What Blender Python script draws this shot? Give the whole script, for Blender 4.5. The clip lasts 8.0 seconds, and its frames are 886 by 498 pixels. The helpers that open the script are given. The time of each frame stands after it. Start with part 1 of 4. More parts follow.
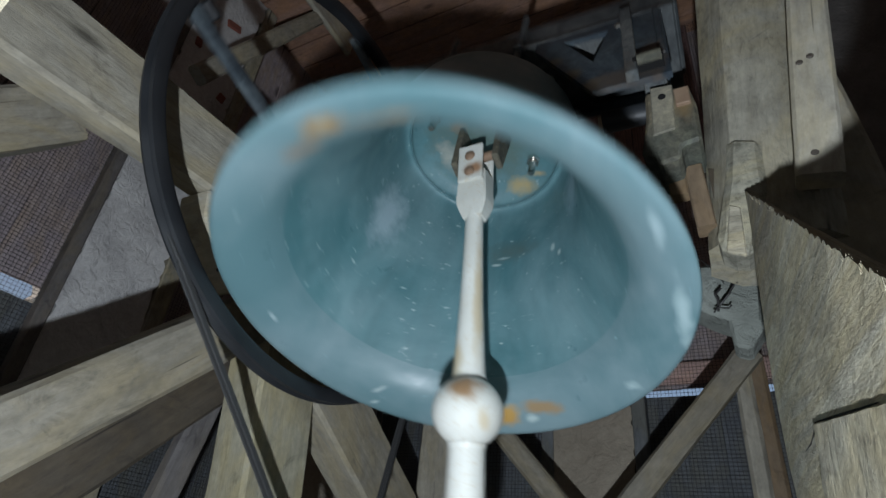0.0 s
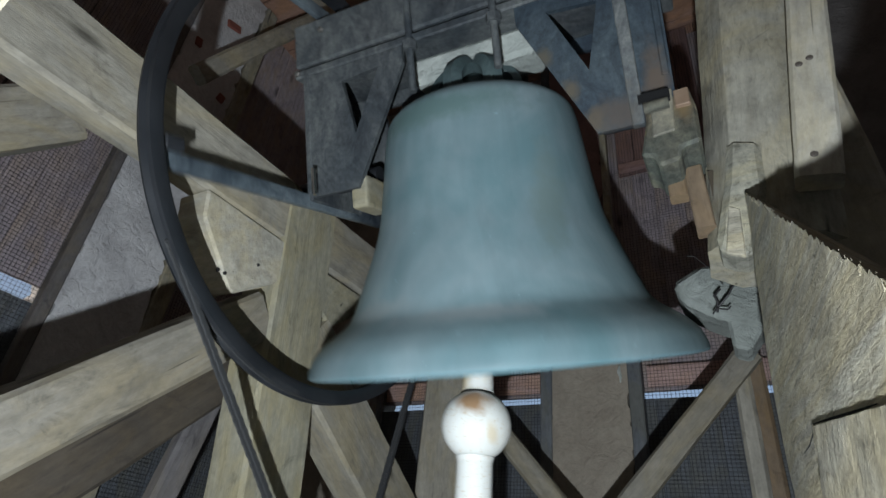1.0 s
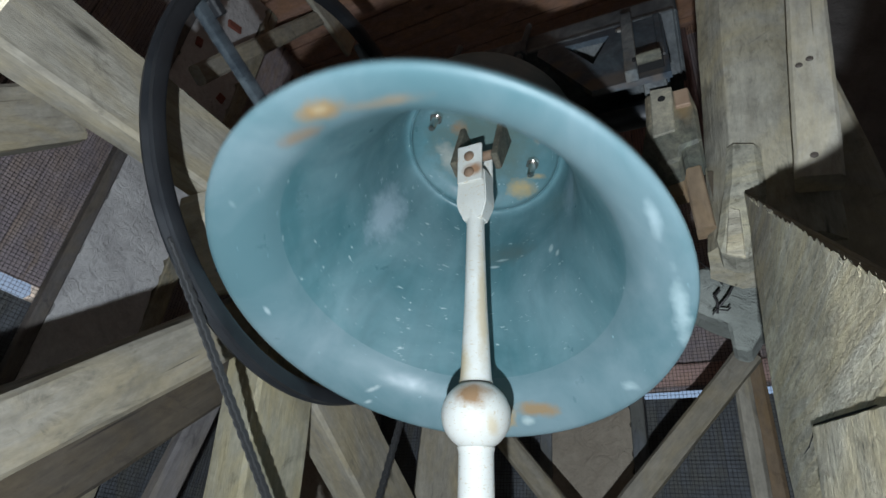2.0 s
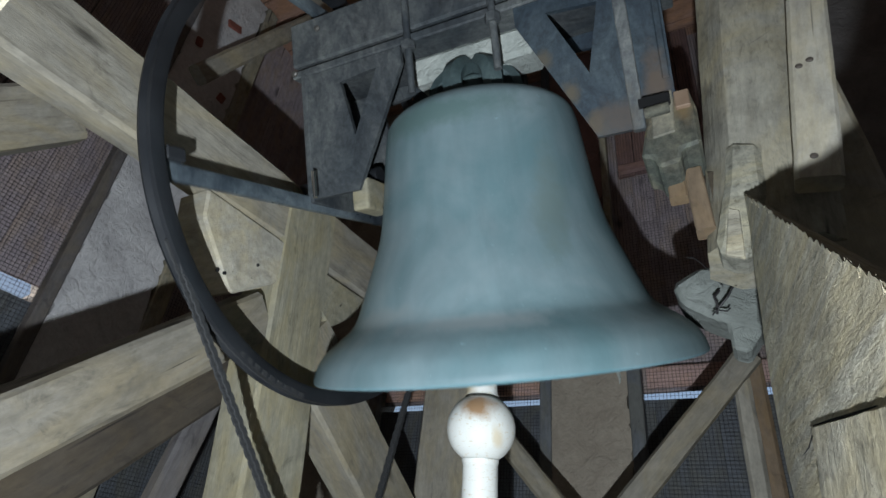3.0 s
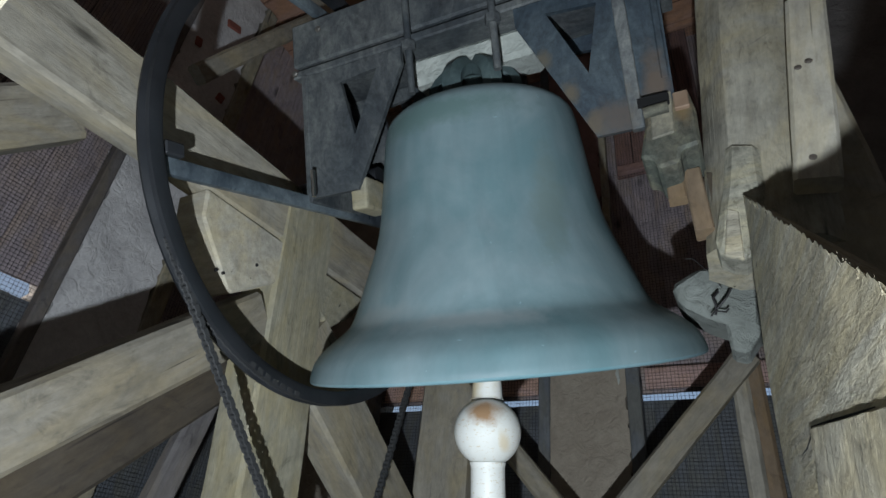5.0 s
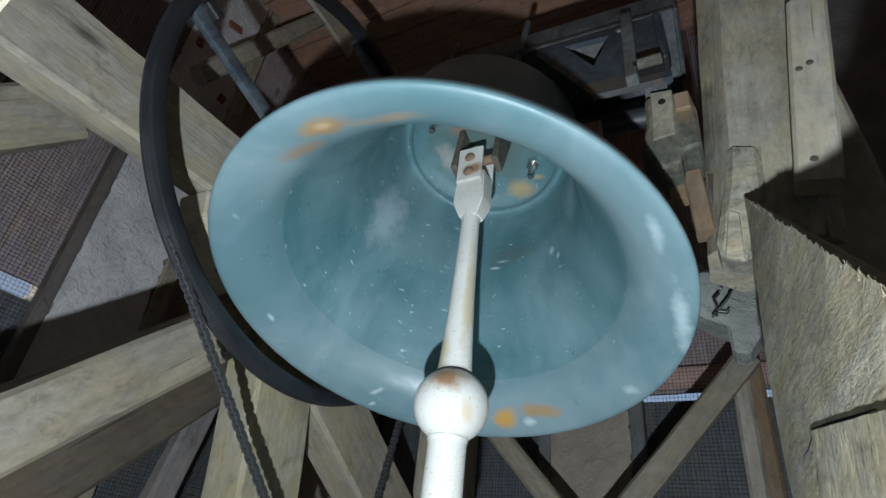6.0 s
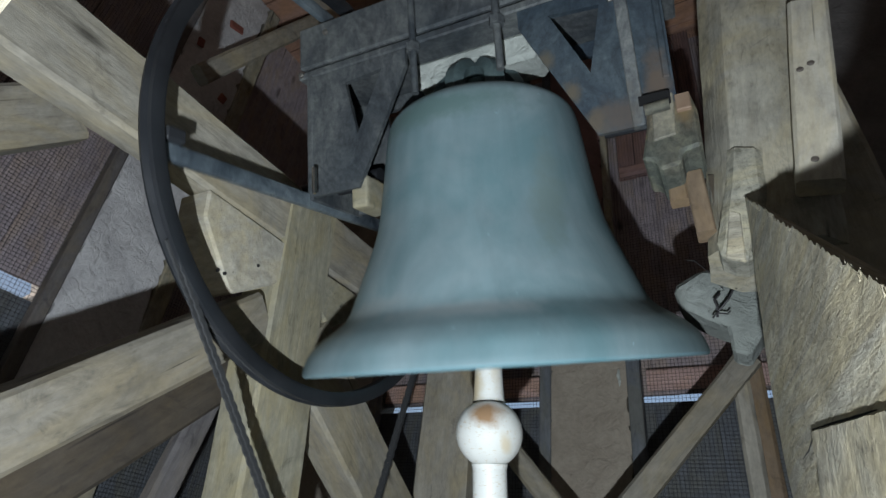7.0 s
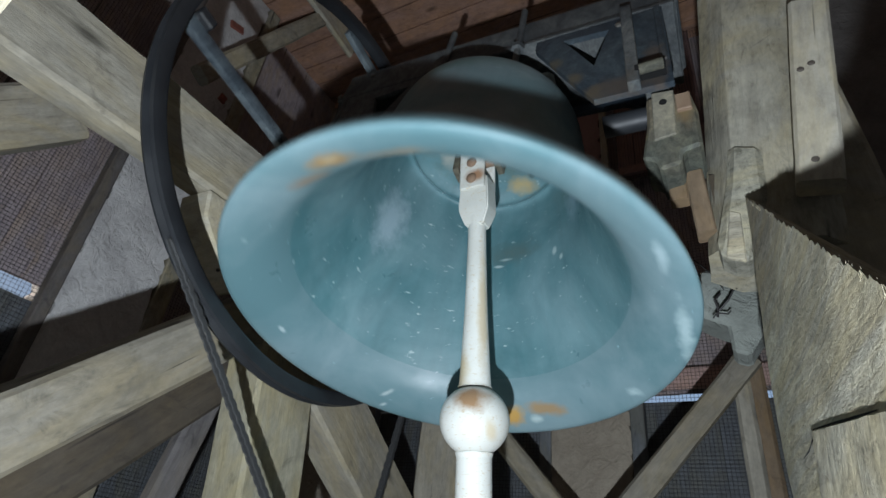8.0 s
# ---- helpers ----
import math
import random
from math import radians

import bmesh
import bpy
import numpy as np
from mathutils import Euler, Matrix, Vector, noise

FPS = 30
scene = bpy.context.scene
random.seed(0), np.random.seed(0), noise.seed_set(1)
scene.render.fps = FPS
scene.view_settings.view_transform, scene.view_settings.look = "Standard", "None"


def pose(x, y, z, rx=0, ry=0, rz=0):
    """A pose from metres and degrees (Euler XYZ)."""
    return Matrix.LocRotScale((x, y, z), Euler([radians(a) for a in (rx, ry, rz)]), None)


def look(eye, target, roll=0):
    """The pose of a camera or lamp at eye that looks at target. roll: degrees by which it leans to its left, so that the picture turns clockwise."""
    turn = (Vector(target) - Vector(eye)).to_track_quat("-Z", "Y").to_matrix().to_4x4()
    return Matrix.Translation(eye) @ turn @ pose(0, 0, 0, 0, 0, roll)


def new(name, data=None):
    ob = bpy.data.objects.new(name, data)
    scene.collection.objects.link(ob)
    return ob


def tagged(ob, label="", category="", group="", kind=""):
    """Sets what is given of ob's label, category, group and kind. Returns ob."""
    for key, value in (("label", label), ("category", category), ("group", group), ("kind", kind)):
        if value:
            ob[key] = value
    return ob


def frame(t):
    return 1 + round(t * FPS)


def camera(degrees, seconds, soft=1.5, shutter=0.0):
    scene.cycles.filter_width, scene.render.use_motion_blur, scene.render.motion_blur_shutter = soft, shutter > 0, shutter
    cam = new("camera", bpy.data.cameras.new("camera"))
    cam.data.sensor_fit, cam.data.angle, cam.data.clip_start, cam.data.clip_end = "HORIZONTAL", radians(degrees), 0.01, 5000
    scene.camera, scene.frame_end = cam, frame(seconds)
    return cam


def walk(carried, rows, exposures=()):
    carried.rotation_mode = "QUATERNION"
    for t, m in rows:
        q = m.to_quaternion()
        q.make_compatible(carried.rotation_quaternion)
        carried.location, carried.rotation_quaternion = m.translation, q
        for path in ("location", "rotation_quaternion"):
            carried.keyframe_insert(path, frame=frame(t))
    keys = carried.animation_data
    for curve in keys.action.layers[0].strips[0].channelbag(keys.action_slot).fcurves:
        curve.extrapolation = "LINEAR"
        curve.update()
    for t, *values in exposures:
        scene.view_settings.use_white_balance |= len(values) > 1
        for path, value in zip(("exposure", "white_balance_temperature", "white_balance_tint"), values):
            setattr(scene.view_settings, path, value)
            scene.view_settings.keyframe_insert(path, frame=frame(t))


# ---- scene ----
# ---- camera ----
EYE = Vector((0.4715, -0.9495, 1.65))
cam = camera(76.76, 8.0, soft=1.5, shutter=0.9)
AIM = Matrix.Translation(EYE) @ Matrix(((0.88693, 0.16194, 0.43255), (0.45133, -0.50276, -0.73724), (0.09808, 0.84912, -0.51902))).to_4x4()
SWAY = [(0.0, -0.273, 0.034, -0.608), (0.5, -0.234, 0.009, -0.526), (1.0, -0.217, -0.022, -0.473), (1.5, -0.198, -0.030, -0.429),
        (3.0, -0.147, -0.047, -0.291), (3.5, -0.189, -0.088, -0.295), (4.0, -0.195, -0.113, -0.279), (4.5, -0.158, -0.143, -0.225),
        (6.0, -0.026, -0.066, -0.062), (6.5, 0.0, -0.024, 0.0), (7.0, 0.0, -0.008, 0.0), (7.5, 0.0, 0.0, 0.0), (8.0, -0.006, 0.024, 0.013)]
walk(cam, [(t, AIM @ pose(0, 0, 0, rx, ry, rz)) for t, rx, ry, rz in SWAY],
     [(0.0, -0.33), (0.4, -0.05), (1.0, 0.0), (3.5, 0.0), (4.0, -0.03), (4.5, -0.24), (5.6, -0.10), (6.5, -0.15), (7.0, -0.01), (8.0, 0.0)])

# ---- light ----
world = bpy.data.worlds.new("world")
scene.world = world
world.use_nodes = True
sky = world.node_tree.nodes.new("ShaderNodeTexSky")
sky.sky_type, sky.sun_disc, sky.sun_elevation, sky.sun_rotation = "NISHITA", False, radians(40), radians(200)
sky.dust_density, sky.ozone_density = 5.0, 0.5
world.node_tree.links.new(sky.outputs[0], world.node_tree.nodes["Background"].inputs[0])
world.node_tree.nodes["Background"].inputs[1].default_value = 0.15
# a hand torch held below the camera: its beam, and the spill from its lens
TORCH = (0.46, -1.05, 1.31)
beam = new("torch_beam", bpy.data.lights.new("torch_beam", "AREA"))
beam.data.shape, beam.data.size = "DISK", 0.022
beam.data.energy, beam.data.color = 20.0, (0.835, 0.93, 1.03)
beam.matrix_world = look(TORCH, (-0.80, 0.35, 3.10))
spill = new("torch_spill", bpy.data.lights.new("torch_spill", "POINT"))
spill.data.energy, spill.data.shadow_soft_size, spill.data.color = 46.0, 0.012, (0.835, 0.93, 1.03)
spill.matrix_world = pose(*TORCH)


# ---- materials ----
def mat(name, base, rough=0.7, metal=0.0):
    m = bpy.data.materials.new(name)
    m.use_nodes = True
    b = m.node_tree.nodes["Principled BSDF"]
    b.inputs["Base Color"].default_value = (*base, 1)
    b.inputs["Roughness"].default_value, b.inputs["Metallic"].default_value = rough, metal
    return m, m.node_tree, b


def node(nt, kind, **inputs):
    n = nt.nodes.new(kind)
    for k, v in inputs.items():
        n.inputs[k].default_value = v
    return n


def ramp(nt, src, stops):
    r = nt.nodes.new("ShaderNodeValToRGB")
    e = r.color_ramp.elements
    e[0].position, e[0].color = stops[0][0], (*stops[0][1], 1)
    e[1].position, e[1].color = stops[-1][0], (*stops[-1][1], 1)
    for p, c in stops[1:-1]:
        x = e.new(p)
        x.color = (*c, 1)
    nt.links.new(src, r.inputs[0])
    return r.outputs[0]


def mixc(nt, fac, a, b, mode="MIX"):
    m = nt.nodes.new("ShaderNodeMix")
    m.data_type, m.blend_type = "RGBA", mode
    for sock, v in ((m.inputs[0], fac), (m.inputs[6], a), (m.inputs[7], b)):
        if hasattr(v, "is_linked"):
            nt.links.new(v, sock)
        elif isinstance(v, tuple):
            sock.default_value = (*v, 1)
        else:
            sock.default_value = v
    return m.outputs[2]


def coords(nt, scale=(1, 1, 1), shift=True, use="Object"):
    c = nt.nodes.new("ShaderNodeTexCoord")
    m = nt.nodes.new("ShaderNodeMapping")
    m.inputs["Scale"].default_value = scale
    nt.links.new(c.outputs[use], m.inputs[0])
    if shift:
        o = nt.nodes.new("ShaderNodeObjectInfo")
        k = nt.nodes.new("ShaderNodeMath")
        k.operation, k.inputs[1].default_value = "MULTIPLY", 37.0
        nt.links.new(o.outputs["Random"], k.inputs[0])
        nt.links.new(k.outputs[0], m.inputs["Location"])
    return m.outputs[0]


def noise_tex(nt, vec, scale, detail=5.0, rough=0.6, dist=0.0):
    n = node(nt, "ShaderNodeTexNoise", Scale=scale, Detail=detail, Roughness=rough, Distortion=dist)
    nt.links.new(vec, n.inputs["Vector"])
    return n.outputs[0]


def bump(nt, b, src, strength, dist):
    n = node(nt, "ShaderNodeBump", Strength=strength, Distance=dist)
    nt.links.new(src, n.inputs["Height"])
    nt.links.new(n.outputs[0], b.inputs["Normal"])


def wood(name, dark, mid, light, rough=0.8, knots=True, strength=0.5, grain="x", even=1.0, blotch=0.25):
    def s(a, c):
        a, c = a * even, c / even ** 0.5
        return {"x": (a, c, c), "z": (c, c, a)}[grain]
    m, nt, b = mat(name, mid, rough)
    fine = noise_tex(nt, coords(nt, s(3, 60)), 1.6, 6, 0.65, 0.3)
    rings = node(nt, "ShaderNodeTexWave", Scale=2.6, Distortion=9.0, Detail=4.0)
    rings.inputs["Detail Scale"].default_value = 1.4
    rings.bands_direction = "Z"
    nt.links.new(coords(nt, s(0.35, 3.2)), rings.inputs["Vector"])
    big = noise_tex(nt, coords(nt, s(1.6, 3.2)), 2.4, 8, 0.68, 1.0)
    col = mixc(nt, 0.46, mid, ramp(nt, fine, [(0.05, dark), (0.48, mid), (0.95, light)]))
    col = mixc(nt, 0.13, col, ramp(nt, rings.outputs[0], [(0.15, dark), (0.6, light)]))
    col = mixc(nt, 0.75, col, ramp(nt, big, [(0.28, (0.50, 0.47, 0.42)), (0.48, (0.92, 0.92, 0.92)), (0.72, (1.22, 1.2, 1.15))]), "MULTIPLY")
    if knots:
        v = node(nt, "ShaderNodeTexVoronoi", Scale=1.0)
        nt.links.new(coords(nt, s(2.6, 7)), v.inputs["Vector"])
        col = mixc(nt, ramp(nt, v.outputs["Distance"], [(0.04, (0.85, 0.85, 0.85)), (0.13, (0, 0, 0))]), col, tuple(c * 0.35 for c in dark))
    crack = noise_tex(nt, coords(nt, s(1.5, 50)), 1.0, 2, 0.4, 0.4)
    speck = noise_tex(nt, coords(nt, s(14, 30)), 2.0, 4, 0.7)
    tan = noise_tex(nt, coords(nt, s(2.2, 4.0)), 1.7, 6, 0.6, 1.5)
    col = mixc(nt, ramp(nt, tan, [(0.42, (0, 0, 0)), (0.64, (0.75, 0.75, 0.75))]), col, (mid[0] * 1.10, mid[1] * 1.0, mid[2] * 0.76))
    grime = noise_tex(nt, coords(nt, s(3.0, 5.0)), 2.1, 7, 0.7, 2.0)
    col = mixc(nt, ramp(nt, grime, [(0.57, (0, 0, 0)), (0.68, (0.6, 0.6, 0.6))]), col, tuple(c * 0.8 for c in dark))
    col = mixc(nt, 0.42, col, ramp(nt, speck, [(0.3, (0.62, 0.62, 0.62)), (0.7, (1.25, 1.25, 1.25))]), "MULTIPLY")
    col = mixc(nt, ramp(nt, crack, [(0.235, (0.9, 0.9, 0.9)), (0.27, (0, 0, 0))]), col, tuple(c * 0.25 for c in dark))
    patch = noise_tex(nt, coords(nt), 6.0, 8, 0.72, 1.4)
    pits = noise_tex(nt, coords(nt, s(18, 70)), 1.4, 5, 0.7, 0.6)
    col = mixc(nt, blotch, col, ramp(nt, patch, [(0.30, (0.42, 0.41, 0.38)), (0.47, (0.95, 0.95, 0.93)), (0.66, (1.45, 1.42, 1.36))]), "MULTIPLY")
    col = mixc(nt, blotch, col, ramp(nt, pits, [(0.30, (0.40, 0.39, 0.36)), (0.46, (1.0, 1.0, 1.0)), (0.75, (1.22, 1.21, 1.18))]), "MULTIPLY")
    nt.links.new(col, b.inputs["Base Color"])
    relief = node(nt, "ShaderNodeMath")
    relief.operation, relief.inputs[1].default_value = "MULTIPLY_ADD", 0.3 + 0.4 * blotch
    nt.links.new(pits, relief.inputs[0])
    nt.links.new(fine, relief.inputs[2])
    bump(nt, b, relief.outputs[0], strength, 0.004)
    return m


WOOD = wood("frame_timber", (0.18, 0.162, 0.128), (0.295, 0.274, 0.226), (0.39, 0.368, 0.31))
WOOD_GREY = wood("weathered_timber", (0.17, 0.155, 0.12), (0.30, 0.285, 0.235), (0.42, 0.405, 0.34), 0.88, True, 0.7, blotch=0.5)
WOOD_SAWN = wood("rough_sawn_timber", (0.085, 0.078, 0.058), (0.325, 0.302, 0.24), (0.56, 0.53, 0.44), 0.92, True, 0.6, "z", 7.0, 0.62)
WOOD_BLOCK = wood("upright_grain_block", (0.13, 0.115, 0.085), (0.345, 0.318, 0.25), (0.50, 0.47, 0.385), 0.9, False, 0.6, "z", 2.2, 0.6)
WOOD_FOOT = wood("mossy_end_timber", (0.13, 0.125, 0.095), (0.27, 0.262, 0.215), (0.38, 0.37, 0.31), 0.92, False, 0.9, "z", 3.0, 0.9)
WOOD_PALE = wood("pale_board", (0.29, 0.265, 0.215), (0.40, 0.375, 0.31), (0.48, 0.46, 0.39), 0.8)
WOOD_ORANGE = wood("fresh_timber", (0.10, 0.07, 0.045), (0.165, 0.118, 0.075), (0.23, 0.175, 0.12), 0.85)
WOOD_MOSS = wood("mossy_timber", (0.155, 0.146, 0.10), (0.285, 0.268, 0.20), (0.38, 0.36, 0.288), 0.85)
WOOD_RED = wood("red_board", (0.11, 0.068, 0.066), (0.235, 0.148, 0.142), (0.34, 0.225, 0.212), 0.8)
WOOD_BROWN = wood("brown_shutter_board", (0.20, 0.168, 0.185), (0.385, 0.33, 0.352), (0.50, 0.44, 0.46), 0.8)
WOOD_PINK = wood("daylit_pink_board", (0.42, 0.27, 0.24), (0.56, 0.38, 0.34), (0.66, 0.48, 0.43), 0.8)
WOOD_DARK = wood("dark_timber", (0.06, 0.055, 0.055), (0.13, 0.12, 0.12), (0.20, 0.19, 0.185), 0.85)
WOOD_SLATE = wood("slate_grey_board", (0.07, 0.078, 0.09), (0.12, 0.132, 0.15), (0.17, 0.185, 0.205), 0.85)
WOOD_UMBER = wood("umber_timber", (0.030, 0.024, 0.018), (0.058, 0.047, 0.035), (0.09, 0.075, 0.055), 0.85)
# darker copy of the frame timber: weaker light on low braces, put into colour
WOOD_DIMMED = wood("dimmed_brace_timber", (0.125, 0.112, 0.088), (0.215, 0.197, 0.16), (0.295, 0.275, 0.23))
CEIL = wood("ceiling_board", (0.20, 0.115, 0.086), (0.40, 0.24, 0.18), (0.54, 0.34, 0.26), 0.75)


def paint(name, base, var, rough=0.35, spots=(), streak=True, dust=0.70, fleck=None, fine=38.0, mottle=0.0):
    """Gloss paint on metal, with dull patches and chips, and tinted spots at given places: rust, stains, painted sheen.
    """
    m, nt, b = mat(name, base, rough)
    v = coords(nt, (1, 1, 1), False)
    big = noise_tex(nt, v, 4.0, 6, 0.6, 0.5)
    col = mixc(nt, ramp(nt, big, [(0.35, (0, 0, 0)), (0.68, (1, 1, 1))]), base, var)
    if streak:
        st = noise_tex(nt, coords(nt, (14, 14, 1.2), False), 1.0, 4, 0.6, 0.6)
        col = mixc(nt, 0.35, col, ramp(nt, st, [(0.32, (0.62, 0.64, 0.66)), (0.62, (1.12, 1.12, 1.12))]), "MULTIPLY")
    if dust:
        d = noise_tex(nt, coords(nt, (1, 1, 2.8), False), fine, 4, 0.7)
        col = mixc(nt, ramp(nt, d, [(dust, (0, 0, 0)), (dust + 0.035, (0.75, 0.75, 0.75))]), col, fleck or tuple(min(1, c * 2.0 + 0.1) for c in base))
    if mottle:
        w = noise_tex(nt, coords(nt, (1, 1, 0.55), False), 13.0, 9, 0.74, 1.6)
        col = mixc(nt, mottle, col, ramp(nt, w, [(0.32, (0.30, 0.30, 0.30)), (0.48, (0.92, 0.91, 0.88)), (0.66, (1.75, 1.68, 1.5))]), "MULTIPLY")
        g = noise_tex(nt, coords(nt, (1, 1, 1), False), 85.0, 4, 0.7, 0.4)
        col = mixc(nt, mottle * 0.7, col, ramp(nt, g, [(0.36, (0.55, 0.54, 0.52)), (0.52, (1, 1, 1)), (0.68, (1.5, 1.45, 1.35))]), "MULTIPLY")
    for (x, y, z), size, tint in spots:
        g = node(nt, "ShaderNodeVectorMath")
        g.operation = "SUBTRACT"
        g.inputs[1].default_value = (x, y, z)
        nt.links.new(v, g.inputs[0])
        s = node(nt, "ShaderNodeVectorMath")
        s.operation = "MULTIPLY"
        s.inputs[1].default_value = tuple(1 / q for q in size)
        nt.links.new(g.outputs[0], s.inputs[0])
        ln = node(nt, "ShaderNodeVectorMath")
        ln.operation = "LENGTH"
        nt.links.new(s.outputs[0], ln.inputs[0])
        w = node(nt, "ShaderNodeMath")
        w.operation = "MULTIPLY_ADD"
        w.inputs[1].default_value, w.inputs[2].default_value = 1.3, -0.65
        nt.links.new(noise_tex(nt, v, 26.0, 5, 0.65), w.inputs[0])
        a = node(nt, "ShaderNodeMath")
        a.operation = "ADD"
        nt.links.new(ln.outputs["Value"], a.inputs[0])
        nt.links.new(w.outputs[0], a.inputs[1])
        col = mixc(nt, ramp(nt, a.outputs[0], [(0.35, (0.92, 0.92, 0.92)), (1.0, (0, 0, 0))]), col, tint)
    nt.links.new(col, b.inputs["Base Color"])
    r = ramp(nt, noise_tex(nt, v, 9.0, 5, 0.6), [(0.3, (rough - 0.1,) * 3), (0.7, (rough + 0.22,) * 3)])
    nt.links.new(r, b.inputs["Roughness"])
    bump(nt, b, noise_tex(nt, v, 55.0, 4, 0.6), 0.12, 0.003)
    return m


RUST = (0.30, 0.15, 0.045)
RUST_RED = (0.22, 0.10, 0.045)
BELL = paint("blue_green_bell_paint", (0.104, 0.176, 0.190), (0.190, 0.246, 0.258), 0.47,
             [((0.08, -0.345, -0.425), (0.20, 0.07, 0.022), (0.205, 0.248, 0.255)), ((-0.16, -0.31, -0.40), (0.16, 0.08, 0.03), (0.185, 0.225, 0.228)), ((-0.05, -0.24, 0.035), (0.30, 0.20, 0.045), (0.095, 0.155, 0.15)),
              ((0.20, -0.2, -0.2), (0.04, 0.10, 0.16), (0.125, 0.175, 0.17))])
# the two large pale spots on the side walls are gloss sheen, painted in
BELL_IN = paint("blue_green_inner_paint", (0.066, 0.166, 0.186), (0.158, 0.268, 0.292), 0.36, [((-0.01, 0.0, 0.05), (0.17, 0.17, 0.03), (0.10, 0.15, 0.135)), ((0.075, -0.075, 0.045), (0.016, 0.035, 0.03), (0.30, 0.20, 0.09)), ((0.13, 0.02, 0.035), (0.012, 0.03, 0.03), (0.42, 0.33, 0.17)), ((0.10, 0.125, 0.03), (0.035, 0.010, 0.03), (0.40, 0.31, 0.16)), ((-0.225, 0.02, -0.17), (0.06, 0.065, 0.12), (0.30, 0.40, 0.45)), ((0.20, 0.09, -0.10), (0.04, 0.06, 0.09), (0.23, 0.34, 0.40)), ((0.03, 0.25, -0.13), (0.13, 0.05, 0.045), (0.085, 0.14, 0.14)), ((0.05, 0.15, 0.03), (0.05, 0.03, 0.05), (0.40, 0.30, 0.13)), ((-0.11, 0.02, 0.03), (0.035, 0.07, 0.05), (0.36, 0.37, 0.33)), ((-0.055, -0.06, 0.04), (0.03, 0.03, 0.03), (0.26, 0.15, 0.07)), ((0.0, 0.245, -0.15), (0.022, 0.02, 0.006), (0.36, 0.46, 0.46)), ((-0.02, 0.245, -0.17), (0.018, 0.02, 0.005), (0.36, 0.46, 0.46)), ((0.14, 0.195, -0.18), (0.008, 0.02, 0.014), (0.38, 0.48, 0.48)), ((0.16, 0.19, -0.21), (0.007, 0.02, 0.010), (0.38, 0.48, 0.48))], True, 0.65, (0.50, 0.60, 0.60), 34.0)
BELL_LIP = paint("blue_lip_paint", (0.098, 0.190, 0.212), (0.198, 0.285, 0.312), 0.36,
                 [((-0.034, -0.392, -0.51), (0.052, 0.032, 0.04), (0.34, 0.20, 0.07)), ((-0.034, -0.394, -0.51), (0.020, 0.012, 0.03), (0.42, 0.33, 0.20)), ((-0.10, -0.352, -0.49), (0.05, 0.025, 0.03), (0.26, 0.19, 0.13)), ((0.06, -0.370, -0.505), (0.085, 0.018, 0.03), (0.29, 0.23, 0.16)),
                  ((0.006, 0.395, -0.51), (0.036, 0.034, 0.03), (0.45, 0.26, 0.06)), ((0.09, 0.378, -0.505), (0.07, 0.020, 0.02), (0.30, 0.20, 0.10)),
                  ((0.415, 0.10, -0.515), (0.018, 0.10, 0.03), (0.36, 0.48, 0.50)), ((0.31, 0.29, -0.51), (0.035, 0.016, 0.02), (0.38, 0.50, 0.52)), ((-0.265, 0.275, -0.51), (0.04, 0.008, 0.014), (0.50, 0.58, 0.58)), ((-0.30, 0.30, -0.52), (0.014, 0.007, 0.010), (0.45, 0.54, 0.55)), ((-0.295, -0.282, -0.51), (0.008, 0.018, 0.010), (0.34, 0.45, 0.47)), ((-0.398, -0.012, -0.51), (0.005, 0.014, 0.008), (0.36, 0.46, 0.48)), ((0.40, -0.10, -0.515), (0.014, 0.05, 0.02), (0.33, 0.44, 0.47)), ((0.06, 0.40, -0.52), (0.02, 0.012, 0.02), (0.40, 0.50, 0.50))], False, 0.69)
WHITE = paint("white_clapper_paint", (0.66, 0.67, 0.63), (0.52, 0.52, 0.47), 0.45,
              [((0.018, -0.062, -0.535), (0.046, 0.046, 0.036), (0.30, 0.165, 0.07)), ((0.01, -0.04, -0.03), (0.03, 0.03, 0.02), (0.30, 0.15, 0.07)), ((-0.02, -0.02, -0.49), (0.03, 0.03, 0.06), (0.50, 0.42, 0.27)), ((0.024, -0.014, -0.33), (0.014, 0.02, 0.20), (0.53, 0.45, 0.31)), ((0.052, -0.04, -0.60), (0.012, 0.025, 0.035), (0.54, 0.47, 0.34))], False, 0.60, (0.50, 0.40, 0.25), 95.0)
STEEL = paint("black_steel", (0.011, 0.012, 0.014), (0.026, 0.029, 0.033), 0.42, (), False)
# crown darker than the bell: shade under the yoke is put into its colour
CROWN = paint("shade_darkened_crown", (0.052, 0.082, 0.086), (0.10, 0.14, 0.142), 0.55, (), True, False, mottle=0.4)
CHAIN_STEEL = paint("oiled_chain_steel", (0.020, 0.021, 0.022), (0.045, 0.046, 0.046), 0.68, (), False, False)
SPOKE = paint("worn_blue_black_steel", (0.026, 0.036, 0.048), (0.17, 0.21, 0.235), 0.3, (), False, mottle=0.5)
BEARING = paint("green_grey_bearing_paint", (0.070, 0.078, 0.066), (0.135, 0.115, 0.082), 0.7, [((0.46, -0.05, 2.50), (0.022, 0.06, 0.04), (0.17, 0.12, 0.06)), ((0.38, -0.05, 2.465), (0.012, 0.05, 0.012), (0.18, 0.15, 0.07))], True, False, mottle=0.9)
YOKE = paint("grey_blue_yoke_paint", (0.038, 0.047, 0.056), (0.125, 0.135, 0.138), 0.6,
             [((0.36, -0.09, -0.02), (0.05, 0.08, 0.08), (0.11, 0.09, 0.065))], True, False, mottle=0.75)
